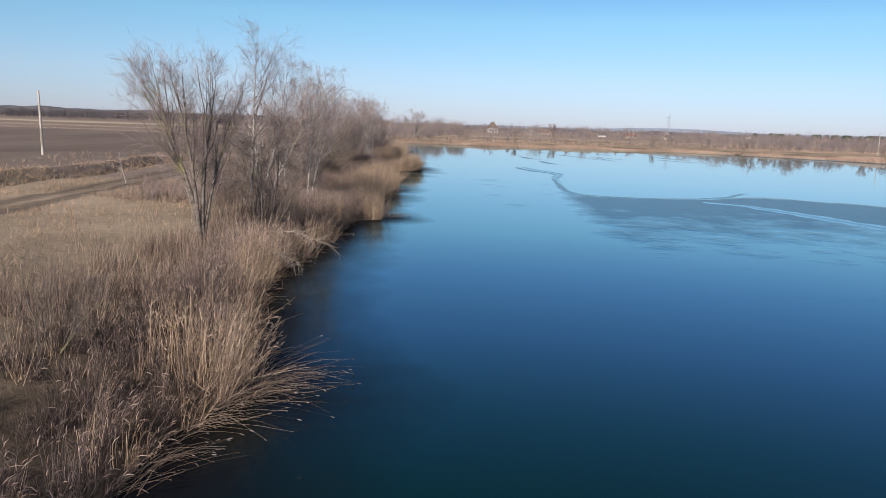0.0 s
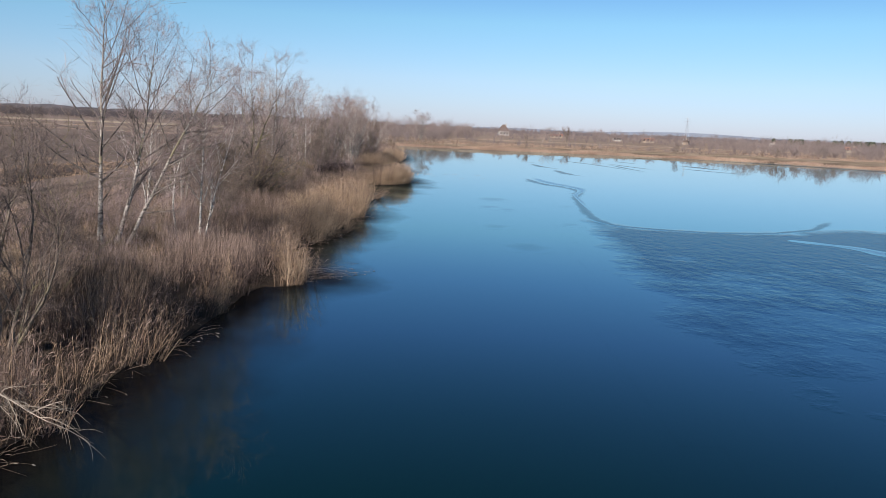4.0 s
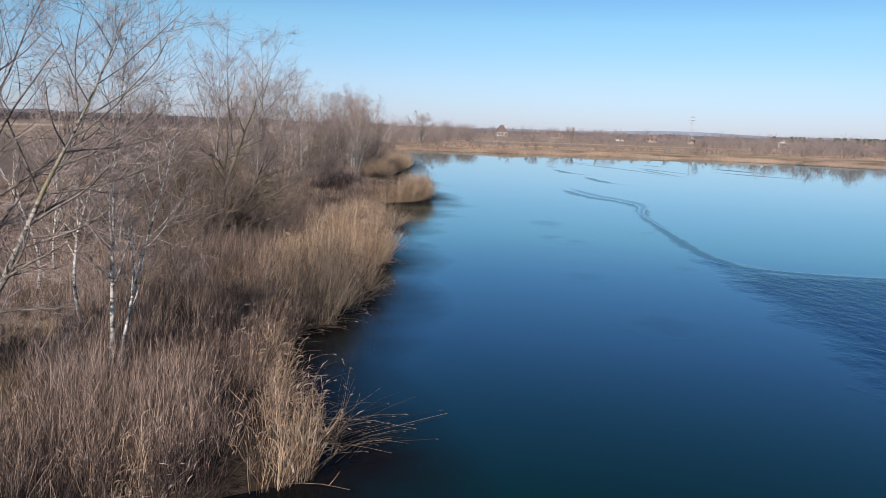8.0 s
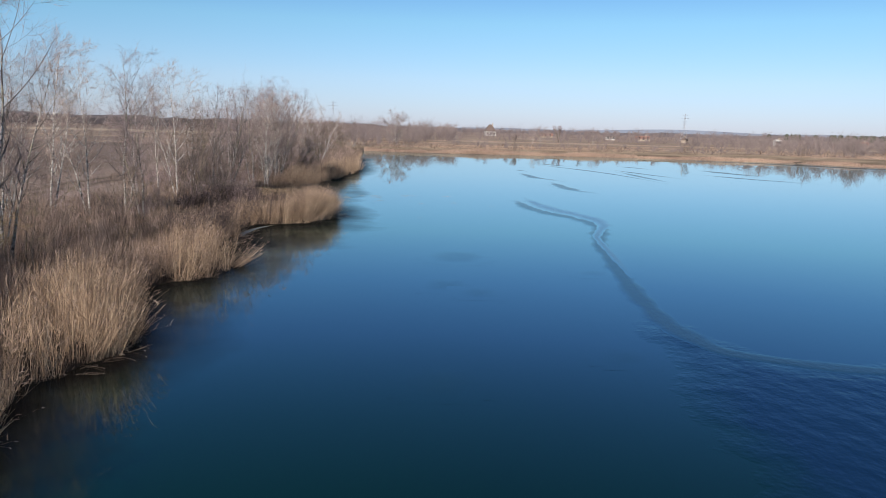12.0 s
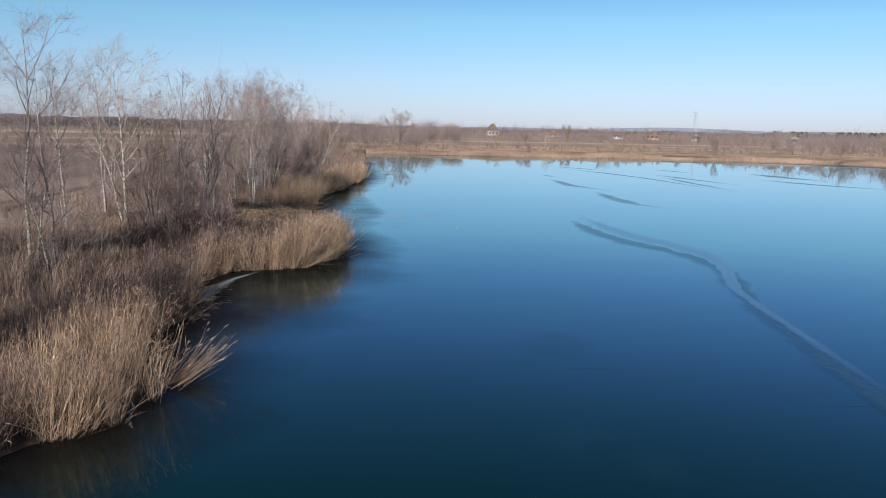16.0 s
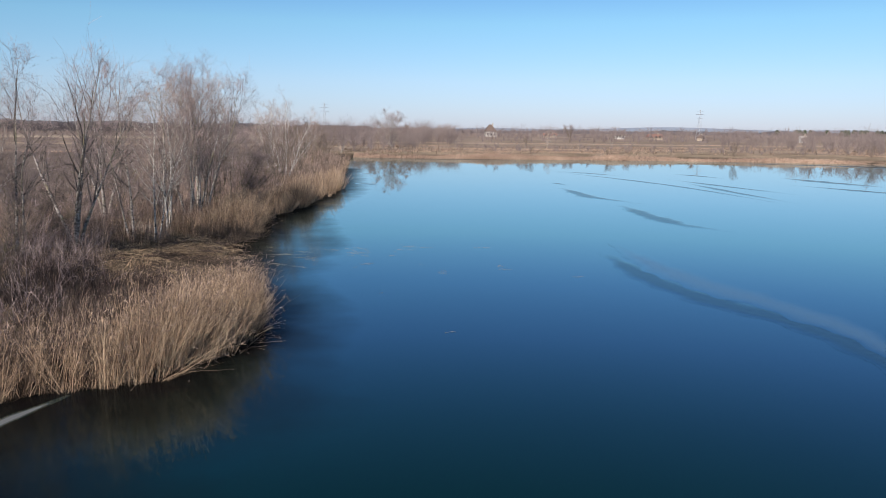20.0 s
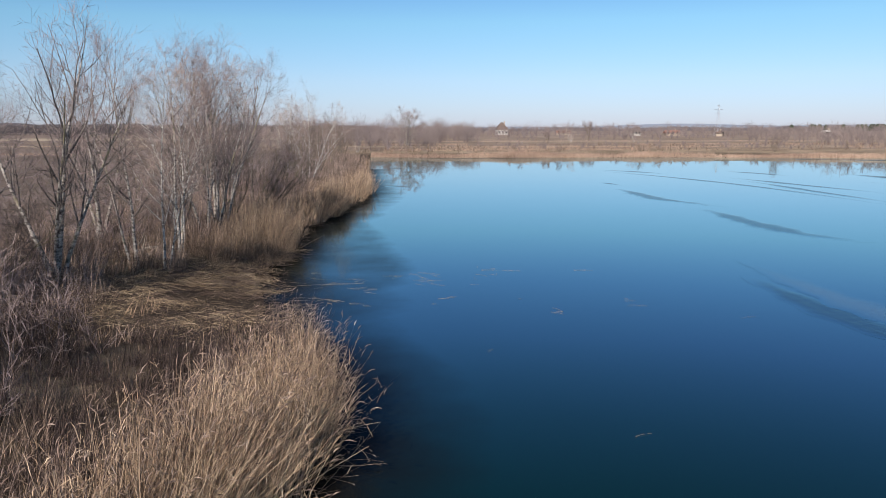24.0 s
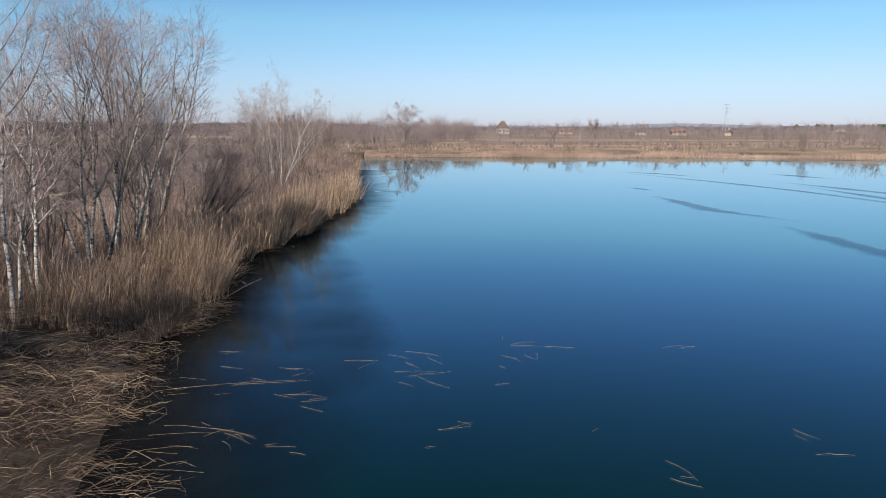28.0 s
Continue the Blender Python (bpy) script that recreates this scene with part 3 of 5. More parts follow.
def lake_area(name, outline, material, z, label, soft=2.5, step=0.8, category="water", fade=None):
    """A patch of the lake inside an outline, with soft edges."""
    o = np.array(outline, float)
    x, y = np.arange(o[:, 0].min() - soft, o[:, 0].max() + soft, step), np.arange(o[:, 1].min() - soft, o[:, 1].max() + soft, step)
    AX, AY = np.meshgrid(x, y)
    p = np.stack([AX.ravel(), AY.ravel()], -1)
    best, inside = np.full(len(p), 1e9), np.zeros(len(p), bool)
    for a, b in zip(o, np.roll(o, -1, 0)):
        ab = b - a
        t = np.clip(((p - a) @ ab) / (ab @ ab), 0, 1)
        best = np.minimum(best, np.hypot(*(p - a - t[:, None] * ab).T))
        cross = (a[1] > p[:, 1]) != (b[1] > p[:, 1])
        with np.errstate(divide="ignore", invalid="ignore"):
            inside ^= cross & (p[:, 0] < (b[0] - a[0]) * (p[:, 1] - a[1]) / (b[1] - a[1]) + a[0])
    sd = np.where(inside, best, -best)
    mask = np.clip(0.5 + 0.5 * sd / soft, 0, 1)
    if fade:
        mask = mask * np.clip((p[:, 1] - fade[0]) / (fade[1] - fade[0]), 0, 1)
    n, m = len(x), len(y)
    i, j = np.meshgrid(np.arange(m - 1), np.arange(n - 1), indexing="ij")
    F = np.stack([i * n + j, i * n + j + 1, (i + 1) * n + j + 1, (i + 1) * n + j], -1).reshape(-1, 4)
    F = F[(mask[F] > 0).any(1)]
    ob = quads(name, np.concatenate([p, np.full((len(p), 1), z)], -1), F, material)
    a = ob.data.attributes.new("mask", "FLOAT", "POINT")
    a.data.foreach_set("value", mask.astype(np.float32))
    return tagged(ob, label, category)


RIM = [(12.2, 86), (12.3, 82), (12.7, 78.5), (13.6, 75.5), (14.9, 73), (15.7, 70.5), (15.6, 67.5), (14.8, 64), (14.0, 60), (13.4, 54), (12.8, 48), (12.6, 43.5), (13.2, 40.4),
       (15.6, 39.2), (19, 38.6), (23, 39.6), (27, 42.5), (31, 48.5)]
lake_band("ice_crack", RIM, [0.3, 0.7, 0.8, 0.8, 0.7, 0.6, 0.45, 0.45, 0.5, 0.5, 0.45, 0.4, 0.35, 0.35, 0.4, 0.4], CRACK, 0.0025, "dark winding crack in the thin lake ice", 150, ends=0.05)
lake_band("frost_streak", [(13.3, 89.5), (13.4, 85.5), (13.7, 81.5), (14.5, 77.8), (15.7, 74.6), (16.35, 71.6), (16.2, 69), (15.3, 66.2), (14.5, 63.4), (14.2, 60), (13.9, 56), (13.5, 51)],
          [0.2, 0.5, 0.8, 1.1, 1.0, 0.8, 0.4, 0.25, 0.2, 0.2, 0.2, 0.12], FROST, 0.0035, "frosted pale rim along a crack in the ice", 110, 0.0)
lake_area("rippled_patch", [(12.6, 43), (12.9, 41), (14, 39.3), (20, 38.5), (24, 39.6), (30, 43), (36, 39), (46, 29), (54, 12), (54, -30), (30, -30), (14, -18),
                            (8.6, 10), (10.2, 22), (11.4, 33)], RIPPLED, 0.001, "open rippled water beside the ice sheet", 1.6, fade=(0, 38))
lake_band("frost_streak", [(22.6, 36.4), (25.3, 34.4), (27.5, 27.6), (29, 22), (31, 16)], [0.4, 0.9, 1.0, 0.8], FROST, 0.003, "pale streak of frosted ice in open water", 50)
lake_band("ice_crack", [(17.2, 129), (17.9, 118), (20.8, 112)], [0.3, 1.0, 0.35], CRACK, 0.0015, "narrow dark crack in the thin lake ice", 40, ends=0.3)
lake_band("ice_crack", [(18.9, 111), (18.9, 103), (19.6, 97.5), (21.6, 94.5)], [0.3, 0.8, 1.0, 0.3], CRACK, 0.0015, "narrow dark crack in the thin lake ice", 40, ends=0.3)
for line, w in (([(21.8, 161), (25.5, 157), (28.5, 151)], 0.7), ([(21.5, 160), (27, 144.5), (30, 134), (31.5, 125), (32.5, 117), (33, 112)], 0.6),
                ([(37.5, 157), (41, 147)], 0.8), ([(33, 144.5), (36, 131), (38.5, 122)], 0.7), ([(48.9, 150), (50.8, 140), (53.5, 132)], 1.5),
                ([(33, 139), (33.4, 124), (34.2, 113)], 0.6), ([(44, 136), (48, 126), (54, 118)], 0.9), ([(17.4, 137), (18.6, 133)], 0.4)):
    lake_band("ice_crack", line, [0.1, w, w, 0.1], CRACK, 0.0015, "thin dark crack in the far lake ice", 30, ends=0.35)
lake_band("rippled_patch", [(58, 195), (76, 187), (92, 170), (103, 150), (116, 128)], [1.0, 4.5, 6, 6], RIPPLED, 0.001, "strip of open rippled water along the far shore", 40, 0, 0.1, "water")
lake_band("shallow_ice", [(-4.7, 60.2), (-5.0, 61.6), (-4.95, 62.8), (-4.7, 64.2), (-4.1, 65.7)], [0.25, 0.36, 0.32, 0.18, 0.06], SHARD, 0.002, "pale frosted scrap of ice against the reeds", 30, 0)
lake_band("shallow_ice", [(-7.0, 87.0), (-6.3, 85.8), (-5.7, 84.4)], [0.35, 0.5, 0.3], SHARD, 0.03, "pale frosted scrap of ice among flattened reeds", 20, 0)
lake_band("ice_crack", [(-6, 204), (4, 203.6), (14, 203), (24, 202.6)], [0.5, 1.4, 1.2, 0.3], CRACK, 0.0015, "strip of dark open water along the far shore", 30, ends=0.3)
for line, w in (([(-6.0, 178), (-3.5, 176)], 0.5), ([(-6.4, 168), (-3.0, 165.5)], 0.6), ([(-5.4, 152), (-3.0, 150.6)], 0.5), ([(-4.2, 133), (-1.6, 131.6)], 0.5)):
    lake_band("ice_crack", line, [0.2, w, w, 0.1], CRACK, 0.0015, "dark crack in the ice beside the reeds", 16, ends=0.3)
for level, (x, y, r) in enumerate(((5.6, 37.4, 0.7), (6.6, 29.6, 1.0), (6.4, 55.5, 1.3), (5.8, 48.8, 0.8), (7.0, 47.6, 0.6), (10.4, 39.8, 0.5), (12.0, 52.0, 0.5))):
    lake_area("thaw_spot", [(x + r * math.cos(k), y + 1.3 * r * math.sin(k)) for k in (0, 1, 2, 3, 4, 5)], THAW, 0.0012 + 0.00008 * level, "dark thawed spot in the lake ice", 0.6, 0.3, "ice")

def bank_reflection():
    """Painted dark reflection of reeds and trees that fades out from the bank, wider in the bays."""
    gx_, gy_ = np.arange(-11.0, 6.0, 0.5), np.arange(-50.0, 165.0, 0.7)
    SX, SY = np.meshgrid(gx_, gy_)
    off = -inland(SX, SY)
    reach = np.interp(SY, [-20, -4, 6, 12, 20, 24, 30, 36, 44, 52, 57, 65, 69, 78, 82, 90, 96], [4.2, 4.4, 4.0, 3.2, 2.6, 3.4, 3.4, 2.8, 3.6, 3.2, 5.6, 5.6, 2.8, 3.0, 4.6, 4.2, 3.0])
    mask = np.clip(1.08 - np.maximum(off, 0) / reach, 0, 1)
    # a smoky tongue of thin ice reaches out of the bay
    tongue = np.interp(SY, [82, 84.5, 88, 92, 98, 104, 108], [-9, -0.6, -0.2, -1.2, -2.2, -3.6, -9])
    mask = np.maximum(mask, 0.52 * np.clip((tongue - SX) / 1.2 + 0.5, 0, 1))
    n, m = len(gx_), len(gy_)
    i, j = np.meshgrid(np.arange(m - 1), np.arange(n - 1), indexing="ij")
    F = np.stack([i * n + j, i * n + j + 1, (i + 1) * n + j + 1, (i + 1) * n + j], -1).reshape(-1, 4)
    F = F[(mask.ravel()[F] > 0).any(1) & (off.ravel()[F] > -1.2).any(1)]
    ob = quads("bank_reflection_sheet", np.stack([SX, SY, np.full_like(SX, 0.0005)], -1), F, BANK_REFLECTION)
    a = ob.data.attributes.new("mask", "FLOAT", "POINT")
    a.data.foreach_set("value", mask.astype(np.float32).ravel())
    return tagged(ob, "dark reflection of the bank painted on the water along the reeds", "water")


bank_reflection()


# ---- reeds ----
def in_trample(x, y):
    return (y > 76.2 + 0.5 * np.sin(x * 1.3)) & (y < 88.6 + 0.6 * np.sin(x * 1.7)) & (x > -9.2 + 0.8 * np.sin(y * 0.9))


TAN = ((-11.0, 1.6, 0.9), (-7, 2.0, 0.6), (0.5, 3.5, 0.8), (9.5, 1.8, 0.55), (19.3, 1.7, 1.0), (30, 2.6, 0.75), (34, 3, 1.0), (40.5, 2.6, 1.0), (52, 2.4, 1.0), (60.0, 2.0, 0.3),
       (66.6, 1.3, 0.6), (69.5, 3.2, 1.0), (91, 4.0, 1.0), (98, 4, 1.0), (112, 8, 0.9), (126, 8, 0.9))


def tan_share(y):
    return np.clip(sum(a * np.exp(-((y - c) / s) ** 2) for c, s, a in TAN) + np.interp(y, [26, 29, 42, 46], [0, 0.4, 0.4, 0.15]), 0, 1)


def set_tuft_tone(ob, values):
    a = ob.data.attributes.new("tuft_tone", "FLOAT", "POINT")
    a.data.foreach_set("value", values.astype(np.float32))


def bent_leaves(P, h, count, width):
    """count arching leaves on each stalk: out, up and over."""
    bits, n = [], len(P)
    b = np.arange(n)
    for k in range(count):
        t = rng.uniform(0.25, 0.98, n)
        x = t * 3
        i = np.minimum(x.astype(int), 2)
        f = (x - i)[:, None]
        pos = P[b, i] * (1 - f) + P[b, i + 1] * f
        a = rng.uniform(0, 2 * np.pi, n)
        side = np.stack([np.cos(a), np.sin(a), 0 * a], -1)
        L = (rng.uniform(0.10, 0.27, n) * np.clip(h / 1.3, 0.5, 1.3))[:, None]
        rise = rng.uniform(-0.1, 0.9, n)[:, None]
        up = np.array([0, 0, 1.0])
        q1 = pos + L * 0.55 * (side * 0.5 + up * (rise + 0.3))
        q2 = q1 + L * 0.45 * (side * 0.75 + up * rng.uniform(-0.3, 1.0, n)[:, None])
        bits.append(tubes(np.stack([pos, q1, q2], 1), width * rng.uniform(0.8, 1.5, n)[:, None] * np.array([0.8, 1.0, 0.25]), 2))
    return bits


def crest_at(x, y):
    """Where the growth stands thick (above nil) and where hollows open in it."""
    return 0.9 * waves(x + 0.7 * y, y, 0.75) + 0.75 * waves(x + 9, y + 4, 1.9) + 0.5 * waves(x - 3, y + 7, 4.1)


def reed_stand(name, y0, y1, per_m2, depth, label, leaves=3, width=0.005):
    """A stretch of the reed belt between y0 and y1: crests of tall straight tufts with hollows between, painted darker
    for shade, duller and lower inland.
    """
    near = y1 < 100
    per = 12 if near else 8
    n = int((y1 - y0) * depth * per_m2 / per)
    y = rng.uniform(y0, y1, n)
    tan = tan_share(y)
    d = rng.random(n) ** 1.15 * depth * (0.85 + 0.3 * waves(y, y * 0.4, 0.5))
    nook = 0.35 * (tan - 0.4) + 0.26 * waves(y, y * 0.3 + 2, 1.9) + 0.16 * waves(y + 5, y, 4.3)
    x = bank_x(y) - d - 0.3 + np.clip(1 - d / 2.5, 0, 1) * nook
    crest = crest_at(x, y)
    keep = (rng.random(n) < np.clip(np.interp(y, [13, 16, 26, 28], [0.55, 0.36, 0.36, 0.55]) + np.interp(y, [13, 16, 26, 28], [0.7, 0.95, 0.95, 0.7]) * crest, np.where(d < 1.0, 0.25, 0.03), 1)) & ~in_trample(x, y)
    x, y, d, crest, tan = x[keep], y[keep], d[keep], crest[keep], tan[keep]
    n = len(x)
    tangle = np.clip((d - 0.7 - np.interp(y, [14, 17, 22, 26, 60, 65, 75, 80], [1.5, 0.8, 0.8, 1.5, 1.5, 1.0, 1.1, 1.5]) * tan) / 1.4, 0, 1)
    h = (0.90 + 0.62 * tan * np.clip(1.5 - d / 3.0, 0, 1) + 0.24 * crest + rng.normal(size=n) * 0.22) * np.interp(d, [-0.2, 0.5, 2.6, depth], [0.95, 1.08, 0.9, 0.6]) * (1 - np.where((y > 64) & (y < 77), 0.68, 0.5) * tangle)
    lean = np.stack([0.05 + 0.16 * waves(x, y, 0.8), 0.03 + 0.16 * waves(y, x + 5, 0.7)], -1) + rng.normal(size=(n, 2)) * np.where(rng.random(n) < 0.14, 0.5, 0.10)[:, None]
    # the crest term darkens tufts in the hollows: shade put into the colour
    tuft_tone = np.clip(0.46 + 0.1 * tan + 0.20 * rng.normal(size=n) + 0.16 * crest, 0, 1)
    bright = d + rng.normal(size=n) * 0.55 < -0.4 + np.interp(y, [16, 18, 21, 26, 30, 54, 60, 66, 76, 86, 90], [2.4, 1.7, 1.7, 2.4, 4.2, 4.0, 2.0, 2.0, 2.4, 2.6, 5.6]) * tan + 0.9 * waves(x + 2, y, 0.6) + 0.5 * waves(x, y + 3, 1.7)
    r = np.repeat(np.arange(n), per)
    x, y, d, tan, h, lean, tangle, tuft_tone, bright = x[r], y[r], d[r], tan[r], h[r], lean[r], tangle[r][:, None], tuft_tone[r], bright[r]
    n = len(x)
    a, q = rng.uniform(0, 2 * np.pi, n), rng.random(n) ** 0.7
    spray = np.stack([np.cos(a), np.sin(a)], -1) * q[:, None]
    x, y = x + spray[:, 0] * 0.15, y + spray[:, 1] * 0.15
    h = np.clip(h * rng.uniform(0.55, 1.15, n), 0.3, 2.3)
    edge = np.clip(1 - d / 1.1, 0, 1)
    lodged = sum(b * np.exp(-((y - c) / 1.2) ** 2) for c, b in ((-12.5, 1.15), (-15.5, 0.5), (2.0, 0.5), (11.0, 0.6), (19.4, 0.15), (27.0, 0.4), (40.5, 0.3), (47.5, 0.5), (60, 0.6), (71.5, 0.1)))
    out = rng.random(n) ** (5.0 - 2.0 * np.minimum(lodged, 1)) * edge * (0.6 + 0.7 * lodged)
    h = h * (1 - 0.4 * np.minimum(out, 1))
    snapped = np.where(rng.random(n) < 0.07 + 0.16 * tangle[:, 0], 0.9, 0.0)[:, None] * rng.normal(size=(n, 2))
    way = np.concatenate([lean + np.stack([out, -0.15 * out], -1) + spray * 0.13 + rng.normal(size=(n, 2)) * (0.06 + 0.42 * tangle) + snapped, np.ones((n, 1))], -1)
    P = [np.stack([x, y, np.maximum(ground_z(x, y), -0.25) - 0.05], -1)]
    w = unit(way)
    for i in range(3):
        P.append(P[-1] + w * (h / 3)[:, None])
        w = unit(w + np.stack([0.02 + 0.12 * out, 0 * out, -0.07 * out - 0.01], -1) + rng.normal(size=(n, 3)) * (0.05 + 0.16 * tangle))
    P = np.stack(P, 1)
    P[:, :, 2] = np.maximum(P[:, :, 2], np.array([-9, 0.02, 0.04, 0.05]))
    wd = width * rng.uniform(0.7, 1.3, n)
    top = new(name)
    # dull stalks; between 8 and 27.5 their darkness stands in for tree shade
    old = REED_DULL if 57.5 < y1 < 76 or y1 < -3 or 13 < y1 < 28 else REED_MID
    for mask, mat, nm in ((bright, REED, "stalk_mass"), (~bright, old, "dull_stalk_mass")):
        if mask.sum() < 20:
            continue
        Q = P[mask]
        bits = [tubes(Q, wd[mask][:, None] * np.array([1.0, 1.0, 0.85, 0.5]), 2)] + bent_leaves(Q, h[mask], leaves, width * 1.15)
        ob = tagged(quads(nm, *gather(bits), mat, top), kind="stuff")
        set_tuft_tone(ob, np.concatenate([np.repeat(tuft_tone[mask], len(v) // len(Q)) for v, f in bits]))
    pl = rng.random(n) < np.where(edge > 0.05, 0.32, 0.22) * (1 - 0.5 * tangle[:, 0])
    a0, tip = P[pl, 3], unit(P[pl, 3] - P[pl, 2])
    sag = unit(tip + rng.normal(size=tip.shape) * 0.35 + np.array([0.2, 0, -0.2]))
    L = rng.uniform(0.08, 0.19, len(a0))[:, None]
    pp = np.stack([a0, a0 + sag * L * 0.45, a0 + unit(sag + np.array([0.1, 0, -0.2])) * L], 1)
    fat = 0.010 if near else 0.016
    tagged(quads("plume_mass", *tubes(pp, np.full((len(a0), 3), fat) * np.array([0.4, 1.0, 0.25]), 3), PLUME, top), kind="stuff")
    return tagged(top, label, "reeds", "reed belt along the bank", "stuff")


def lodged_reeds(runs):
    """Long stems laid out low over the water, with pale plumes at their tips. runs: (y, spread, count, reach, heading, and how steeply they rise)."""
    stems, heads = [], []
    for yc, sp, count, reach, heading, *lift in runs:
        y = yc + rng.normal(size=count) * sp
        x = bank_x(y) - rng.uniform(0.0, 0.7, count)
        a = heading + rng.normal(size=count) * 0.6
        L = reach * rng.uniform(0.25, 1.1, count)
        rise = rng.random(count) ** 1.6 * L * (lift[0] if lift else 0.36)
        bow = rng.uniform(-0.05, 0.14, count) * L
        dx, dy = np.cos(a) * L, np.sin(a) * L
        P = np.stack([np.stack([x + dx * t, y + dy * t, np.maximum(t * rise + b * bow, 0.02) - (0.07 if t == 0 else 0.0)], -1) for t, b in ((0, 0), (0.35, 0.9), (0.7, 0.8), (1.0, 0.0))], 1)
        stems.append(tubes(P, np.full((count, 4), 0.0032) * np.array([1.1, 1, 0.9, 0.6]), 3))
        k = rng.random(count) < 0.6
        tip, w = P[k, 3], unit(P[k, 3] - P[k, 2] + np.array([0, 0, -0.1]))
        H = rng.uniform(0.05, 0.11, k.sum())[:, None]
        heads.append(tubes(np.stack([tip, tip + w * H * 0.35, tip + w * H * 0.75, tip + w * H], 1), np.full((k.sum(), 4), 0.011) * np.array([0.3, 1.0, 0.8, 0.15]) * rng.uniform(0.6, 1.2, (k.sum(), 1)), 4))
    top = new("lodged_reeds")
    tagged(quads("stem_mass", *gather(stems), WEED, top), kind="stuff")
    tagged(quads("plume_mass", *gather(heads), PLUME_PALE, top), kind="stuff")
    return tagged(top, "reeds lodged low over the water with pale plumes", "reeds", kind="stuff")


lodged_reeds([(-11.2, 1.0, 120, 2.3, 0.45), (-12.6, 0.9, 50, 1.7, 0.5), (-15.4, 0.5, 16, 1.6, 0.9), (19.8, 0.4, 60, 2.5, 0.8, 0.14), (-15.3, 0.8, 40, 1.3, 0.6), (-7.0, 1.0, 40, 0.9, 0.3), (-2, 2.0, 60, 0.9, 0.1), (2.5, 0.8, 40, 1.1, 0.2), (9, 1.5, 40, 0.8, 0.2),
              (21.9, 0.9, 50, 1.1, 0.25), (23.6, 1.0, 25, 1.1, 0.3), (28.5, 1.0, 70, 1.1, 0.35), (31, 1.0, 50, 0.9, 0.3), (39, 1.5, 40, 0.8, 0.2), (53, 1.2, 30, 0.8, 0.2),
              (57.8, 0.9, 34, 0.8, 0.5, 0.6), (59.8, 0.8, 44, 1.0, 0.6, 0.6), (69.6, 1.3, 48, 1.0, 0.05), (89.6, 0.8, 70, 1.0, 0.4), (92, 1.2, 60, 0.8, 0.4), (100, 3, 50, 0.8, 0.3)])


def leaning_tuft(x, y, count, reach, heading):
    """One tuft of reeds at the tip of the bank, leaning out over the water in a fan, with fat pale plumes."""
    way = heading + rng.normal(size=count) * 0.34
    L = reach * rng.uniform(0.35, 1.0, count)
    bx, by = x + rng.normal(size=count) * 0.22, y + rng.normal(size=count) * 0.28
    up = rng.uniform(0.25, 0.75, count)
    P = np.stack([np.stack([bx + np.cos(way) * L * t, by + np.sin(way) * L * t, L * up * (t ** 1.35) - 0.06 * (t == 0)], -1) for t in (0, 0.35, 0.7, 1.0)], 1)
    top = new("reed_tuft")
    bits = [tubes(P, np.full((count, 4), 0.0042) * np.array([1.1, 1, 0.9, 0.6]), 3)] + bent_leaves(P, L, 1, 0.0036)
    set_tuft_tone(tagged(quads("stalk_mass", *gather(bits), REED, top), kind="stuff"), np.full(sum(len(v) for v, f in bits), 0.62))
    k = rng.random(count) < 0.2
    tip, w = P[k, 3], unit(P[k, 3] - P[k, 2] + np.array([0.1, 0, -0.1]))
    H = rng.uniform(0.09, 0.16, k.sum())[:, None]
    tagged(quads("plume_mass", *tubes(np.stack([tip, tip + w * H * 0.35, tip + w * H * 0.75, tip + w * H], 1), np.full((k.sum(), 4), 0.021) * np.array([0.3, 1.0, 0.85, 0.2]), 5), PLUME, top), kind="stuff")
    return tagged(top, "tuft of pale reeds leaning out over the water with fluffy plumes", "reeds", kind="stuff")


leaning_tuft(-3.05, 51.7, 90, 1.55, 0.85)
stands = [(-34, -14, 170, 5.0), (-14, -4, 230, 5.4), (-4, 8, 230, 4.4), (8, 18, 250, 5.4), (18, 27.5, 250, 5.4), (27.5, 33, 260, 5.4), (33, 46, 240, 4.8), (46, 54.5, 240, 5.2), (54.5, 66, 230, 4.8),
          (66, 75.8, 360, 5.4), (88.2, 99, 230, 5.0), (99, 112, 120, 4.6), (112, 127, 80, 5.0), (127, 160, 26, 5.0), (160, 203, 13, 5.0)]
for y0, y1, dens, depth in stands:
    reed_stand("reed_stand", y0, y1, dens, depth, "dry tan reeds with small feathery plumes at the waterline",
               leaves=3 if y1 < 76 else (2 if y1 < 100 else 1), width=0.0031 if y1 < 76 else (0.0042 if y1 < 100 else 0.0075))


def blades(x, y, z, h, lean, per, width, seg=2, tilt=0.5, droop=0.25):
    """per ribbons from each root."""
    n = len(x) * per
    r = np.repeat(np.arange(len(x)), per)
    a = rng.uniform(0, 2 * np.pi, n)
    t = rng.random(n) * tilt
    way = np.stack([np.cos(a) * t + lean[0], np.sin(a) * t + lean[1], np.ones(n)], -1)
    base = np.stack([x[r] + rng.normal(size=n) * 0.05, y[r] + rng.normal(size=n) * 0.05, z[r] - 0.03], -1)
    P = grow(base, way, h[r] * rng.uniform(0.55, 1.15, n), seg + 1, 0.0, 0.12, droop)
    return tubes(P, np.full((n, seg + 1), width) * np.linspace(1, 0.4, seg + 1), 2)


def stuff(name, pieces, material, label, category):
    ob = quads(name, *pieces, material)
    return tagged(ob, label, category, kind="stuff")


def scatter(n, x0, x1, y0, y1, land=0.3):
    x, y = rng.uniform(x0, x1, n), rng.uniform(y0, y1, n)
    k = inland(x, y) > land
    return x[k], y[k]


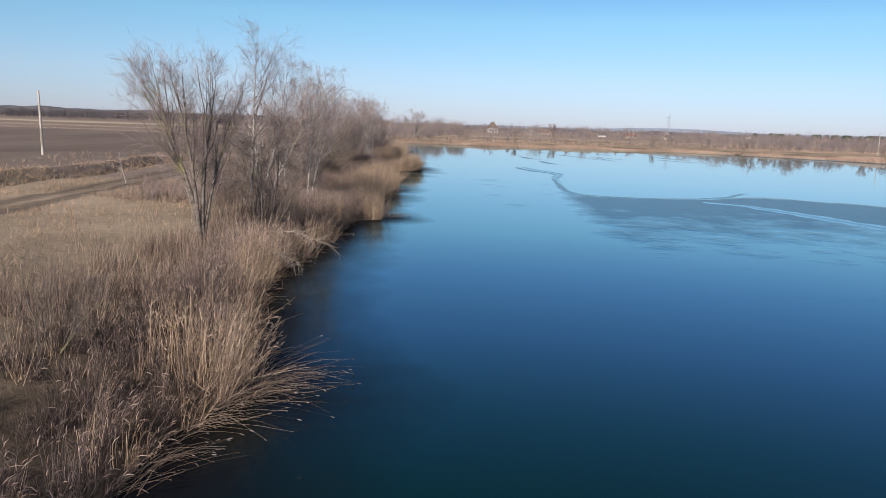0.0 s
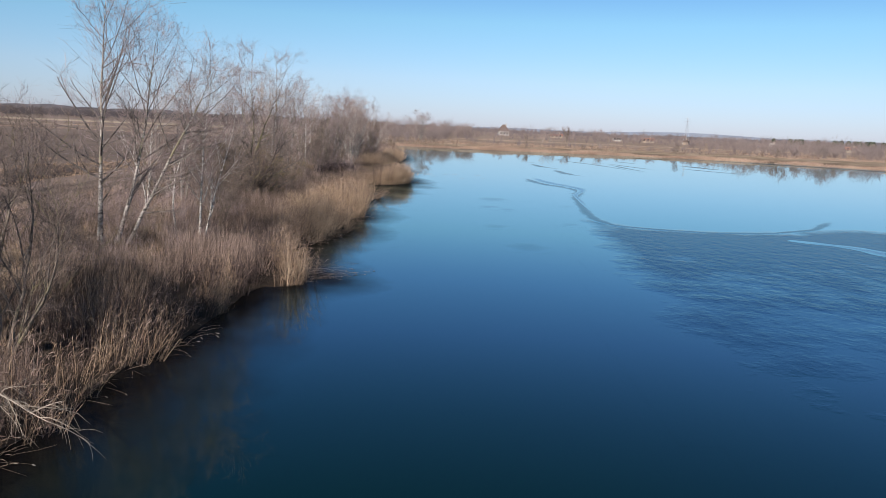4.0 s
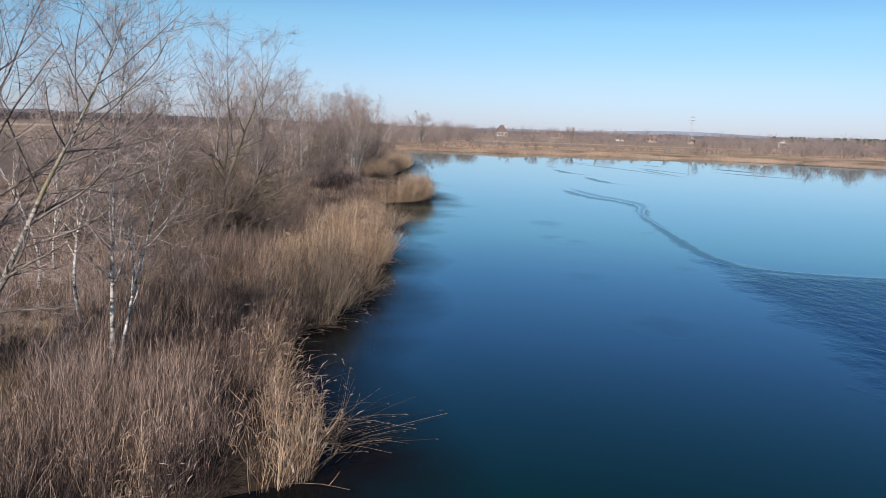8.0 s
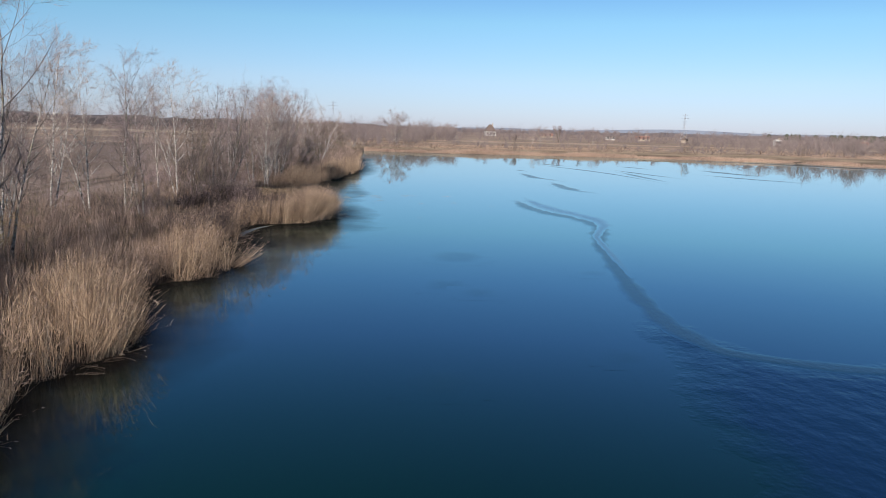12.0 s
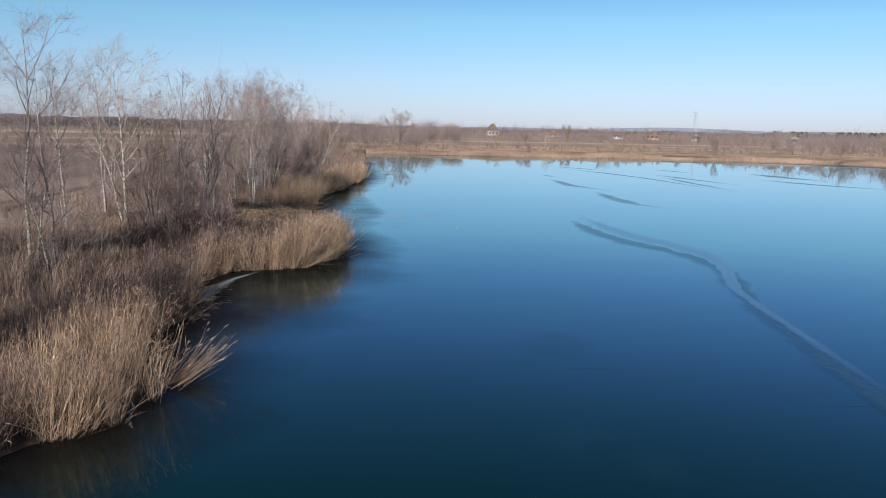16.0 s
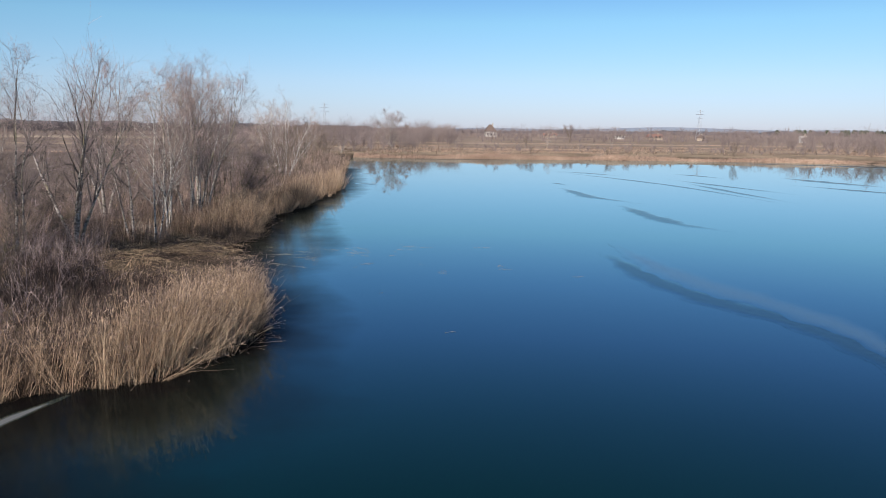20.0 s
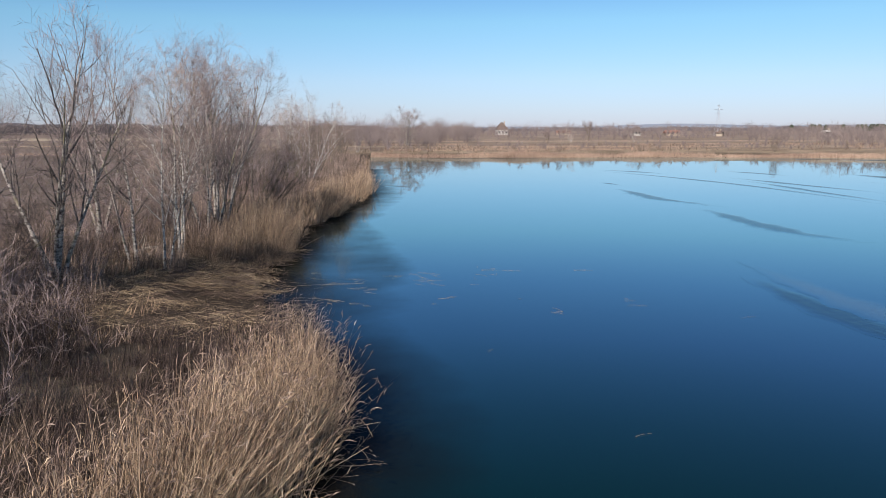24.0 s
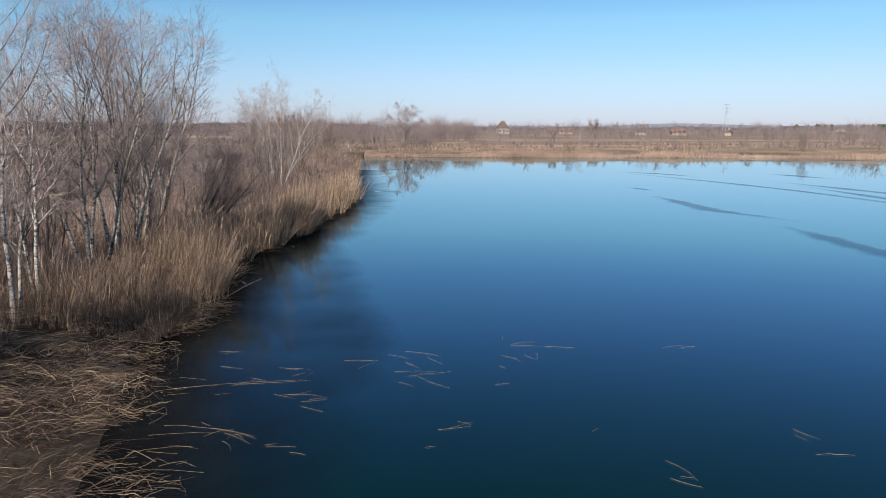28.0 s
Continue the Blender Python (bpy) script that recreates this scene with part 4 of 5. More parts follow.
# brush between the reeds and the trees
for y0, y1, n in ((-25, -9, 1350), (-9, 15, 1880), (15, 45, 4200), (45, 64, 2500), (64, 78, 1500), (78, 130, 4200), (130, 203, 1800)):
    y = rng.uniform(y0, y1, n)
    x = bank_x(y) - 2.0 - rng.random(n) * np.interp(y, [-12, -8, 0, 24, 32], [7.5, 5.0, 3.0, 3.6, 6.6])
    k = (rng.random(n) < np.clip(0.5 + 0.65 * crest_at(x, y), 0.02, 1)) & ~in_trample(x, y)
    x, y = x[k], y[k]
    h = np.clip(0.8 + 0.4 * waves(x, y, 0.5) + rng.normal(size=len(x)) * 0.22, 0.3, 1.7)
    far = y0 >= 78
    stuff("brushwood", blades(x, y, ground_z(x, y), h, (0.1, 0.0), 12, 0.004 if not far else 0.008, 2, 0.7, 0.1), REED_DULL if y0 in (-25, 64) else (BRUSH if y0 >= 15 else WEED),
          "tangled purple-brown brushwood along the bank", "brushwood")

# dull old reeds and weeds among the brush; from 9 to 27 darkened in place of tree shade
for y0, y1, n in ((-30, -13, 1100), (-13, 9, 1500), (9, 27, 1200), (27, 57, 2600), (57, 77, 1900), (77, 130, 2600)):
    y = rng.uniform(y0, y1, n)
    x = bank_x(y) - 1.8 - rng.random(n) * np.interp(y, [-12, -8, 0, 24, 32], [7.5, 5.0, 3.2, 3.8, 7.2])
    k = (rng.random(n) < np.clip(0.5 + 0.65 * crest_at(x, y), 0.03, 1)) & ~in_trample(x, y)
    x, y = x[k], y[k]
    h = np.clip(0.7 + 0.3 * waves(x, y, 0.8) + rng.normal(size=len(x)) * 0.2, 0.25, 1.5)
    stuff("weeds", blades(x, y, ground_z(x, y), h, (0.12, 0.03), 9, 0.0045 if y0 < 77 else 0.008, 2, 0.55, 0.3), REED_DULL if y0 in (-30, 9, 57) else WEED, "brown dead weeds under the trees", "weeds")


def twig_scrub(name, x, y, h, material, label, stems=4, twigs=7, width=0.004):
    """Low leafless scrub: from each root a few crooked stems, each with short forking twigs."""
    r = np.repeat(np.arange(len(x)), stems)
    n = len(r)
    a, t = rng.uniform(0, 2 * np.pi, n), rng.uniform(0.1, 0.9, n)
    base = np.stack([x[r] + rng.normal(size=n) * 0.1, y[r] + rng.normal(size=n) * 0.1, ground_z(x, y)[r] - 0.05], -1)
    P = grow(base, np.stack([np.cos(a) * t, np.sin(a) * t, np.ones(n)], -1), h[r] * rng.uniform(0.6, 1.15, n), 5, 0.06, 0.16)
    R = taper(np.full(n, width * 1.7), 5, 0.5)
    pos, w, rad, tt, ln = along(P, R, twigs, 0.2, 1.0)
    P1 = grow(pos, fork(w, np.full(len(w), 0.75)), ln * rng.uniform(0.15, 0.45, len(w)), 3, 0.1, 0.18)
    R1 = np.full((len(P1), 3), width) * np.array([1, 0.8, 0.5])
    pos, w, rad, tt, ln = along(P1, R1, 3, 0.2, 1.0)
    P2 = grow(pos, fork(w, np.full(len(w), 0.7)), ln * rng.uniform(0.3, 0.8, len(w)), 2, 0.1, 0.1)
    return stuff(name, gather([tubes(P, R, 3), tubes(P1, R1, 2), tubes(P2, np.full((len(P2), 2), width * 0.6), 2)]), material, label, "scrub")


for y0, y1, n, near_x, deep, hh in ((14, 34, 540, 4.0, 8.0, 1.15), (34, 60, 560, 4.5, 8.5, 1.1), (60, 92, 480, 5.0, 8.0, 1.2), (92, 130, 360, 5.0, 8.0, 1.3)):
    y = rng.uniform(y0, y1, n)
    x = bank_x(y) - near_x - rng.random(n) ** 1.2 * deep
    k = (rng.random(n) < np.clip(0.5 + 0.9 * waves(x, y, 0.45), 0.04, 1)) & ~in_trample(x, y)
    x, y = x[k], y[k]
    h = np.clip(hh + 0.45 * waves(x + 3, y, 0.6) + rng.normal(size=len(x)) * 0.3, 0.4, 2.2)
    twig_scrub("undergrowth", x, y, h, TWIG if y0 != 34 else BRUSH, "low leafless red-brown scrub under the bank trees", width=0.0035 if y0 < 60 else 0.0055)

# rank dead grass between the trees
for y0, y1, n, wd in ((15, 36, 4200, 0.0055), (36, 70, 4200, 0.007), (70, 130, 3600, 0.010)):
    y = rng.uniform(y0, y1, n)
    x = bank_x(y) - 4.0 - rng.random(n) * 11.0
    k = (rng.random(n) < np.clip(0.55 + 0.7 * waves(x, y, 0.55), 0.06, 1)) & ~in_trample(x, y)
    x, y = x[k], y[k]
    h = np.clip(0.42 + 0.2 * waves(x, y, 0.9) + rng.normal(size=len(x)) * 0.12, 0.15, 0.9)
    stuff("rank_grass", blades(x, y, ground_z(x, y), h, (0.12, 0.05), 9, wd, 2, 0.75, 0.4), WEED, "rank dead brown grass between the trees", "grass")

# dry grass on the bank top and the field's edge
for y0, y1, x0, n, hh, wd in ((-32, 30, -24, 8000, 0.3, 0.006), (30, 70, -14, 1500, 0.36, 0.01), (70, 130, -16, 1500, 0.45, 0.014), (-20, 70, -34, 2000, 0.35, 0.01)):
    x, y = scatter(n, x0, -7.0, y0, y1, 3.0)
    k = (rng.random(len(x)) < np.clip(0.6 + 0.5 * waves(x, y, 0.6), 0.1, 1)) & (np.abs(x + 20 - 0.0 * y) > 1.6)
    x, y = x[k], y[k]
    stuff("dry_grass", blades(x, y, ground_z(x, y), np.full(len(x), hh) * rng.uniform(0.5, 1.3, len(x)), (0.15, 0.05), 6, wd, 2, 0.9, 0.5), GRASS,
          "pale dry grass tussocks on the bank", "grass")

# straw along the top of the scarp
y = rng.uniform(-15, 68, 3200)
x = scarp_x(y) - rng.uniform(-0.7, 1.3, 3200) + 0.35 * waves(y, y, 1.1)
stuff("straw_fringe", blades(x, y, ground_z(x, y), rng.uniform(0.08, 0.30, 3200), (0.2, 0.0), 6, 0.008, 2, 0.9, 0.6), GRASS, "pale straw hanging over a low earth scarp", "grass")

# flattened reeds in the small bay: tufts laid every way over one another
m = 1250
ty = rng.uniform(75.6, 91.2, m)
td = rng.uniform(-0.5, 7.8, m)
tx = bank_x(ty) - td + 0.5 * waves(ty, ty, 1.7)
keep = (waves(tx, ty, 0.75) + 0.8 * waves(tx + 4, ty + 2, 1.9) > -0.35) | (rng.random(1250) < 0.18)
tx, ty = tx[keep], ty[keep]
m = len(tx)
ta, tz, tn = rng.normal(size=m) * 1.0 + 0.25, rng.random(m) ** 2 * 0.38, rng.integers(8, 34, m)
r = np.repeat(np.arange(m), tn)
n = len(r)
a = ta[r] + rng.normal(size=n) * np.where(rng.random(n) < 0.3, 0.9, 0.22)
L = rng.uniform(0.18, 0.8, n) * np.where(rng.random(n) < 0.1, 1.7, 1.0)
x, y = tx[r] + rng.normal(size=n) * 0.28, ty[r] + rng.normal(size=n) * 0.28
z0 = np.maximum(ground_z(x, y), 0.0) + tz[r] + rng.random(n) * 0.08
bow = rng.normal(size=n) * 0.06
P = np.stack([np.stack([x + np.cos(a) * L * (t - 0.5) - np.sin(a) * bow * L * (1 - 4 * (t - 0.5) ** 2), y + np.sin(a) * L * (t - 0.5) + np.cos(a) * bow * L * (1 - 4 * (t - 0.5) ** 2),
                        z0 + 0.10 * L * (0.25 - (t - 0.5) ** 2) * 4 + rng.normal(size=n) * 0.03], -1) for t in (0, 0.33, 0.66, 1.0)], 1)
P[:, :, 2] = np.maximum(P[:, :, 2], 0.012)
gold = (rng.random(m) < 0.45)[r] ^ (rng.random(n) < 0.12)
for mask, mat, nm in ((gold, LITTER, "straw-coloured"), (~gold, REED_MID, "dark brown")):
    stuff("flattened_reeds", tubes(P[mask], np.full((mask.sum(), 4), 0.0025), 2), mat, "flattened " + nm + " reeds matted in a small bay", "reeds")


def floating_stalk(x, y, turn, length, bow):
    s = np.array([-0.5, -0.2, 0.15, 0.5])
    lx, ly = s * length, bow * length * (0.25 - s * s) * 4
    c, q = math.cos(turn), math.sin(turn)
    P = np.stack([x + c * lx - q * ly, y + q * lx + c * ly, np.array([0.012, 0.014, 0.014, 0.008])], -1)[None]
    ob = quads("floating_stalk", *tubes(P, np.array([[0.0020, 0.0022, 0.0018, 0.001]]), 4), LITTER)
    return tagged(ob, "thin straw-coloured reed stalk floating on the lake", "reed stalk", "floating stalks")


def drift_log(x, y, turn, length, girth, label):
    """A bleached broken log with stubs of branches."""
    top = new("drift_log")
    P = grow(np.array([[-length / 2, 0, girth]]), np.array([[1.0, 0.05, 0.04]]), np.array([length]), 8, 0.0, 0.07)
    R = np.full((1, 8), girth) * np.array([0.75, 1.0, 1.05, 0.95, 0.9, 0.8, 0.7, 0.35])
    quads("trunk", *tubes(P, R, 8), DEAD_WOOD, top)
    pos, w, rad, t, ln = along(P, R, 4, 0.2, 0.95)
    P1 = grow(pos, fork(w, np.full(len(w), 0.9)) + np.array([0, 0, 0.5]), rng.uniform(0.15, 0.5, len(w)), 4, 0.02, 0.1)
    for k in range(len(P1)):
        quads("branch_stub", *tubes(P1[k:k + 1], taper(np.full(1, girth * 0.4), 4, 0.4), 5), DEAD_WOOD, top)
    top.matrix_basis = pose(x, y, max(float(ground_z(np.array([x]), np.array([y]))[0]), 0.0) + 0.12, 0, 0, turn)
    return tagged(top, label, "log")


for x, y, turn, length, girth in ((-10.5, 87.4, 10, 1.1, 0.07), (-10.0, 87.0, -25, 0.7, 0.05), (-9.5, 86.9, 40, 0.5, 0.045), (-11.0, 87.9, 70, 0.8, 0.05)):
    drift_log(x, y, turn, length, girth, "bleached broken log lying among flattened reeds")

# weeds at the back of the bay
y = rng.uniform(88.0, 91.5, 900)
x = rng.uniform(-12.5, -6.0, 900)
stuff("weeds", blades(x, y, ground_z(x, y), rng.uniform(0.3, 0.9, 900), (0.1, -0.05), 12, 0.004, 2, 0.7, 0.3), WEED, "brown dead weeds behind the flattened reeds", "weeds")

# stalks afloat off the bay: a few long ones near the reeds, scraps further out
for x, y, turn, length, bow in ((-3.3, 84.9, 0.22, 2.6, 0.04), (-2.6, 85.05, 0.16, 1.5, -0.03), (-4.2, 84.7, 0.30, 1.1, 0.05), (-1.8, 84.2, -0.2, 0.9, 0.12), (-1.6, 84.0, 0.3, 0.5, -0.1),
                                (-2.7, 82.4, -0.5, 1.0, 0.06), (-2.9, 82.5, -0.35, 1.2, 0.03), (-2.6, 82.2, -0.7, 0.7, 0.02), (-3.5, 82.4, 0.12, 1.2, 0.02), (-1.8, 81.85, -0.05, 0.5, 0.0),
                                (-3.7, 81.75, 0.25, 1.0, 0.06), (-4.3, 81.3, 0.5, 0.8, 0.05), (-4.6, 83.6, 0.9, 0.9, 0.1), (-0.95, 86.5, 0.02, 0.75, 0.03), (-1.9, 85.5, 1.3, 0.5, 0.1),
                                (0.4, 87.0, -0.45, 0.9, 0.06), (0.25, 85.7, 0.0, 0.85, 0.05), (0.1, 84.9, -0.7, 0.4, 0.0), (2.75, 87.6, 0.0, 0.7, 0.05), (2.35, 86.6, -0.9, 0.6, 0.15), (4.35, 80.9, -1.2, 0.75, 0.08)):
    floating_stalk(x, y, turn, length, bow)
    for k in range(2):
        floating_stalk(x + rng.normal() * 0.35, y + rng.normal() * 0.25, turn + rng.normal() * 0.5, rng.uniform(0.2, 0.7), rng.normal() * 0.06)
FLOAT = [(0.3, 86.2), (2.3, 85.9), (2.0, 84.8), (1.0, 82.6), (0.7, 81.6), (3.6, 82.3),
         (7.0, 82.2), (7.2, 81.5), (-3.7, 86.1), (2.5, 88.3), (2.2, 76.6), (4.4, 71.4), (9.5, 79.9), (-3.0, 80.6), (-2.2, 86.0), (6.4, 87.4), (-4.4, 84.2), (-3.9, 87.0)]
for x, y in FLOAT:
    turn = rng.normal() * 0.55
    for k in range(int(rng.integers(1, 4)) if x < 3 else int(rng.integers(1, 3))):
        floating_stalk(x + rng.normal() * 0.16, y + rng.normal() * 0.14, turn + rng.normal() * 0.5, rng.uniform(0.15, 0.62), rng.normal() * 0.05)

# ---- trees on the near bank ----
TREES = "bare trees along the bank"
rng = np.random.default_rng(21)


def stand_at(ob, x, y, turn=0.0, scale=1.0, sink=0.05):
    z = float(ground_z(np.array([x]), np.array([y]))[0])
    ob.matrix_basis = pose(x, y, z - sink, 0, 0, turn) @ Matrix.Scale(scale, 4)
    tagged(ob, group=TREES)
    return ob


def plant(proto, x, y, turn, scale=1.0):
    z = float(ground_z(np.array([x]), np.array([y]))[0])
    ob = copy_thing(proto, pose(x, y, z - 0.05, 0, 0, turn))
    ob.scale = (scale, scale, scale)
    return ob


vase = bare_tree("willow_tree", "leafless many-stemmed willow with grey trunks forking low", 6.3,
                 [(-0.05, 0, -0.42, 0.02, 0.98), (0.0, 0.04, -0.25, 0.12, 1.05), (0.05, 0, 0.0, 0.0, 1.06), (0.06, 0.04, 0.22, 0.15, 0.92), (0.02, -0.05, -0.15, -0.22, 1.0)],
                 BARK_WILLOW, TWIG, (12, 6, 5, 5), 0.40, 0.36, 0.34, 0.07, 0.016, 0.035, flare=0.9)
stand_at(vase, -8.7, 4.0)
bushy = bare_tree("willow_shrub", "leafless dark many-stemmed willow shrub in the reeds", 4.8,
                  [(0, 0, -0.35, 0, 0.8), (0.1, 0.1, 0.12, 0.15, 1.0), (-0.1, 0.1, -0.08, 0.25, 0.95), (0.2, -0.1, 0.4, -0.1, 0.85), (0, -0.2, 0.02, -0.25, 0.9), (0.1, 0, 0.25, 0.25, 0.7)],
                  BARK_WILLOW, TWIG_DARK, (8, 5, 5, 3), 0.18, 0.5, 0.40, 0.07, 0.011, 0.09, "shrub", 0.003)
stand_at(bushy, -6.9, 7.2)
poplar = bare_tree("poplar_tree", "leafless tall poplar with pale mottled trunk and open crown", 9.2,
                   [(0, 0, 0.02, 0.0, 1.0), (0.5, 0.2, 0.30, 0.05, 0.85), (0.9, 0.3, 0.45, 0.1, 0.82)],
                   BARK_POPLAR, TWIG, (24, 6, 5, 4), 0.18, 0.8, 0.34, 0.07, 0.0105, 0.045, limb=BARK_LIMB)
stand_at(poplar, -10.5, 20.3)
birch = bare_tree("birch_tree", "leafless young birch with white bark", 7.2, [(0, 0, 0.05, 0, 1.0), (0.1, 0.05, 0.2, 0.1, 0.8)],
                  BARK_BIRCH, TWIG_PALE, (14, 6, 5, 4), 0.22, 0.65, 0.28, 0.08, 0.0072, 0.05)
stand_at(birch, -7.5, 22.6)
snag = bare_tree("dead_birch", "slender dead birch with white stem and few twigs", 4.6, [(0, 0, -0.16, 0, 1.0)], BARK_BIRCH, TWIG_PALE, (7, 3, 2, 0), 0.35, 0.8, 0.26, 0.05, 0.012, 0.07)
stand_at(snag, -9.2, 25.0)
mossy = bare_tree("willow_tree", "leafless old willow with dark mossy limbs spreading low", 7.0,
                  [(0, 0, 0.25, 0, 0.9), (-0.3, 0.1, -0.45, 0.1, 0.9), (-0.4, 0.1, -1.0, 0.1, 0.78), (0.3, -0.2, 1.3, -0.2, 0.72), (0.2, 0.2, 0.9, 0.5, 0.75), (0.1, -0.2, 0.9, -0.9, 0.6), (-0.1, -0.1, -0.8, -0.8, 0.6),
                   (0.2, -0.1, 0.55, -0.3, 0.8), (0.3, -0.3, 2.4, -0.6, 0.6), (-0.2, -0.2, -1.6, -0.4, 0.55)],
                  BARK_DARK, TWIG_DARK, (10, 6, 5, 3), 0.15, 0.65, 0.34, 0.05, 0.021, 0.10, "tree", 0.0026)
stand_at(mossy, -10.4, 39.5)
slim = bare_tree("poplar_tree", "leafless slim poplar with grey trunk and fine twigs", 7.9, [(0, 0, 0.03, 0.02, 1.0), (0.2, 0.1, 0.16, 0.05, 0.78)],
                 BARK_POPLAR, TWIG, (15, 5, 5, 4), 0.22, 0.6, 0.29, 0.07, 0.0082, 0.05, "tree", 0.0024, 0.5, BARK_LIMB)
stand_at(slim, -12.2, 46.8)
broad = bare_tree("alder_tree", "leafless broad grey-brown tree with dense fine twigs", 7.6,
                  [(0, 0, 0.0, 0, 1.0), (0.3, 0.2, 0.25, 0.1, 0.95), (-0.3, 0.1, -0.25, 0.05, 0.95), (0.1, -0.3, 0.1, -0.25, 0.9)],
                  BARK_POPLAR, TWIG, (12, 6, 5, 4), 0.22, 0.52, 0.33, 0.06, 0.0098, 0.055, "tree", 0.0023, 0.4, BARK_LIMB)
stand_at(broad, -9.7, 93.2)
spreading = bare_tree("aspen_tree", "leafless grey aspen with long limbs spreading from a short trunk", 7.6,
                      [(0, 0, 0.02, 0, 1.0), (0.05, 0, 0.42, 0.1, 0.82), (-0.05, 0, -0.45, 0.05, 0.84), (0, -0.05, 0.12, -0.35, 0.8)],
                      BARK_POPLAR, TWIG, (13, 5, 4, 4), 0.28, 0.62, 0.33, 0.07, 0.013, 0.05, "tree", 0.0026, 0.6, BARK_LIMB)
stand_at(spreading, -10.7, 81.0)
pale_aspen = bare_tree("aspen_tree", "leafless pale aspen with several white stems fanning from the root", 7.6,
                       [(0, 0, 0.05, 0, 1.0), (0.2, 0, 0.35, 0.1, 0.85), (-0.2, 0, -0.3, 0.1, 0.9), (0.1, 0.1, 0.55, -0.1, 0.7), (-0.1, 0.1, -0.55, 0, 0.65)],
                       BARK_BIRCH, TWIG_PALE, (10, 5, 4, 4), 0.25, 0.5, 0.32, 0.06, 0.009, 0.05, "tree", 0.003, 0.4)
stand_at(pale_aspen, -10.4, 126.0)
thicket = bare_tree("thicket_shrub", "leafless bushy shrub with fine brown twigs", 3.2,
                    [(0.2 * math.cos(k), 0.2 * math.sin(k), 0.45 * math.cos(k), 0.45 * math.sin(k), 0.7 + 0.3 * (k % 2)) for k in range(7)],
                    BARK_WILLOW, TWIG_DARK, (6, 4, 4, 3), 0.12, 0.7, 0.5, 0.05, 0.010, 0.13, "shrub", 0.0032)
stand_at(thicket, -9.0, 31.0)
leaning = bare_tree("willow_shrub", "leafless brushy willow shrub leaning towards the lake", 5.2,
                    [(0.1 * k, 0.1 * (k % 3), 0.1 + 0.14 * k, 0.12 * (k % 3 - 1), 0.75 + 0.08 * (k % 4)) for k in range(8)],
                    BARK_WILLOW, TWIG, (9, 5, 5, 3), 0.15, 0.4, 0.34, 0.05, 0.010, 0.06, "shrub", 0.003)
stand_at(leaning, -10.0, 103.0)
olive = bare_tree("olive_shrub", "leafless shrub with olive-yellow twigs", 2.6,
                  [(0.2 * math.cos(k), 0.2 * math.sin(k), 0.5 * math.cos(k), 0.5 * math.sin(k), 0.7 + 0.3 * (k % 2)) for k in range(6)],
                  BARK_WILLOW, BRUSH_OLIVE, (6, 4, 4, 3), 0.1, 0.65, 0.5, 0.06, 0.009, 0.12, "shrub", 0.0035)
stand_at(olive, -11.2, 40.2)

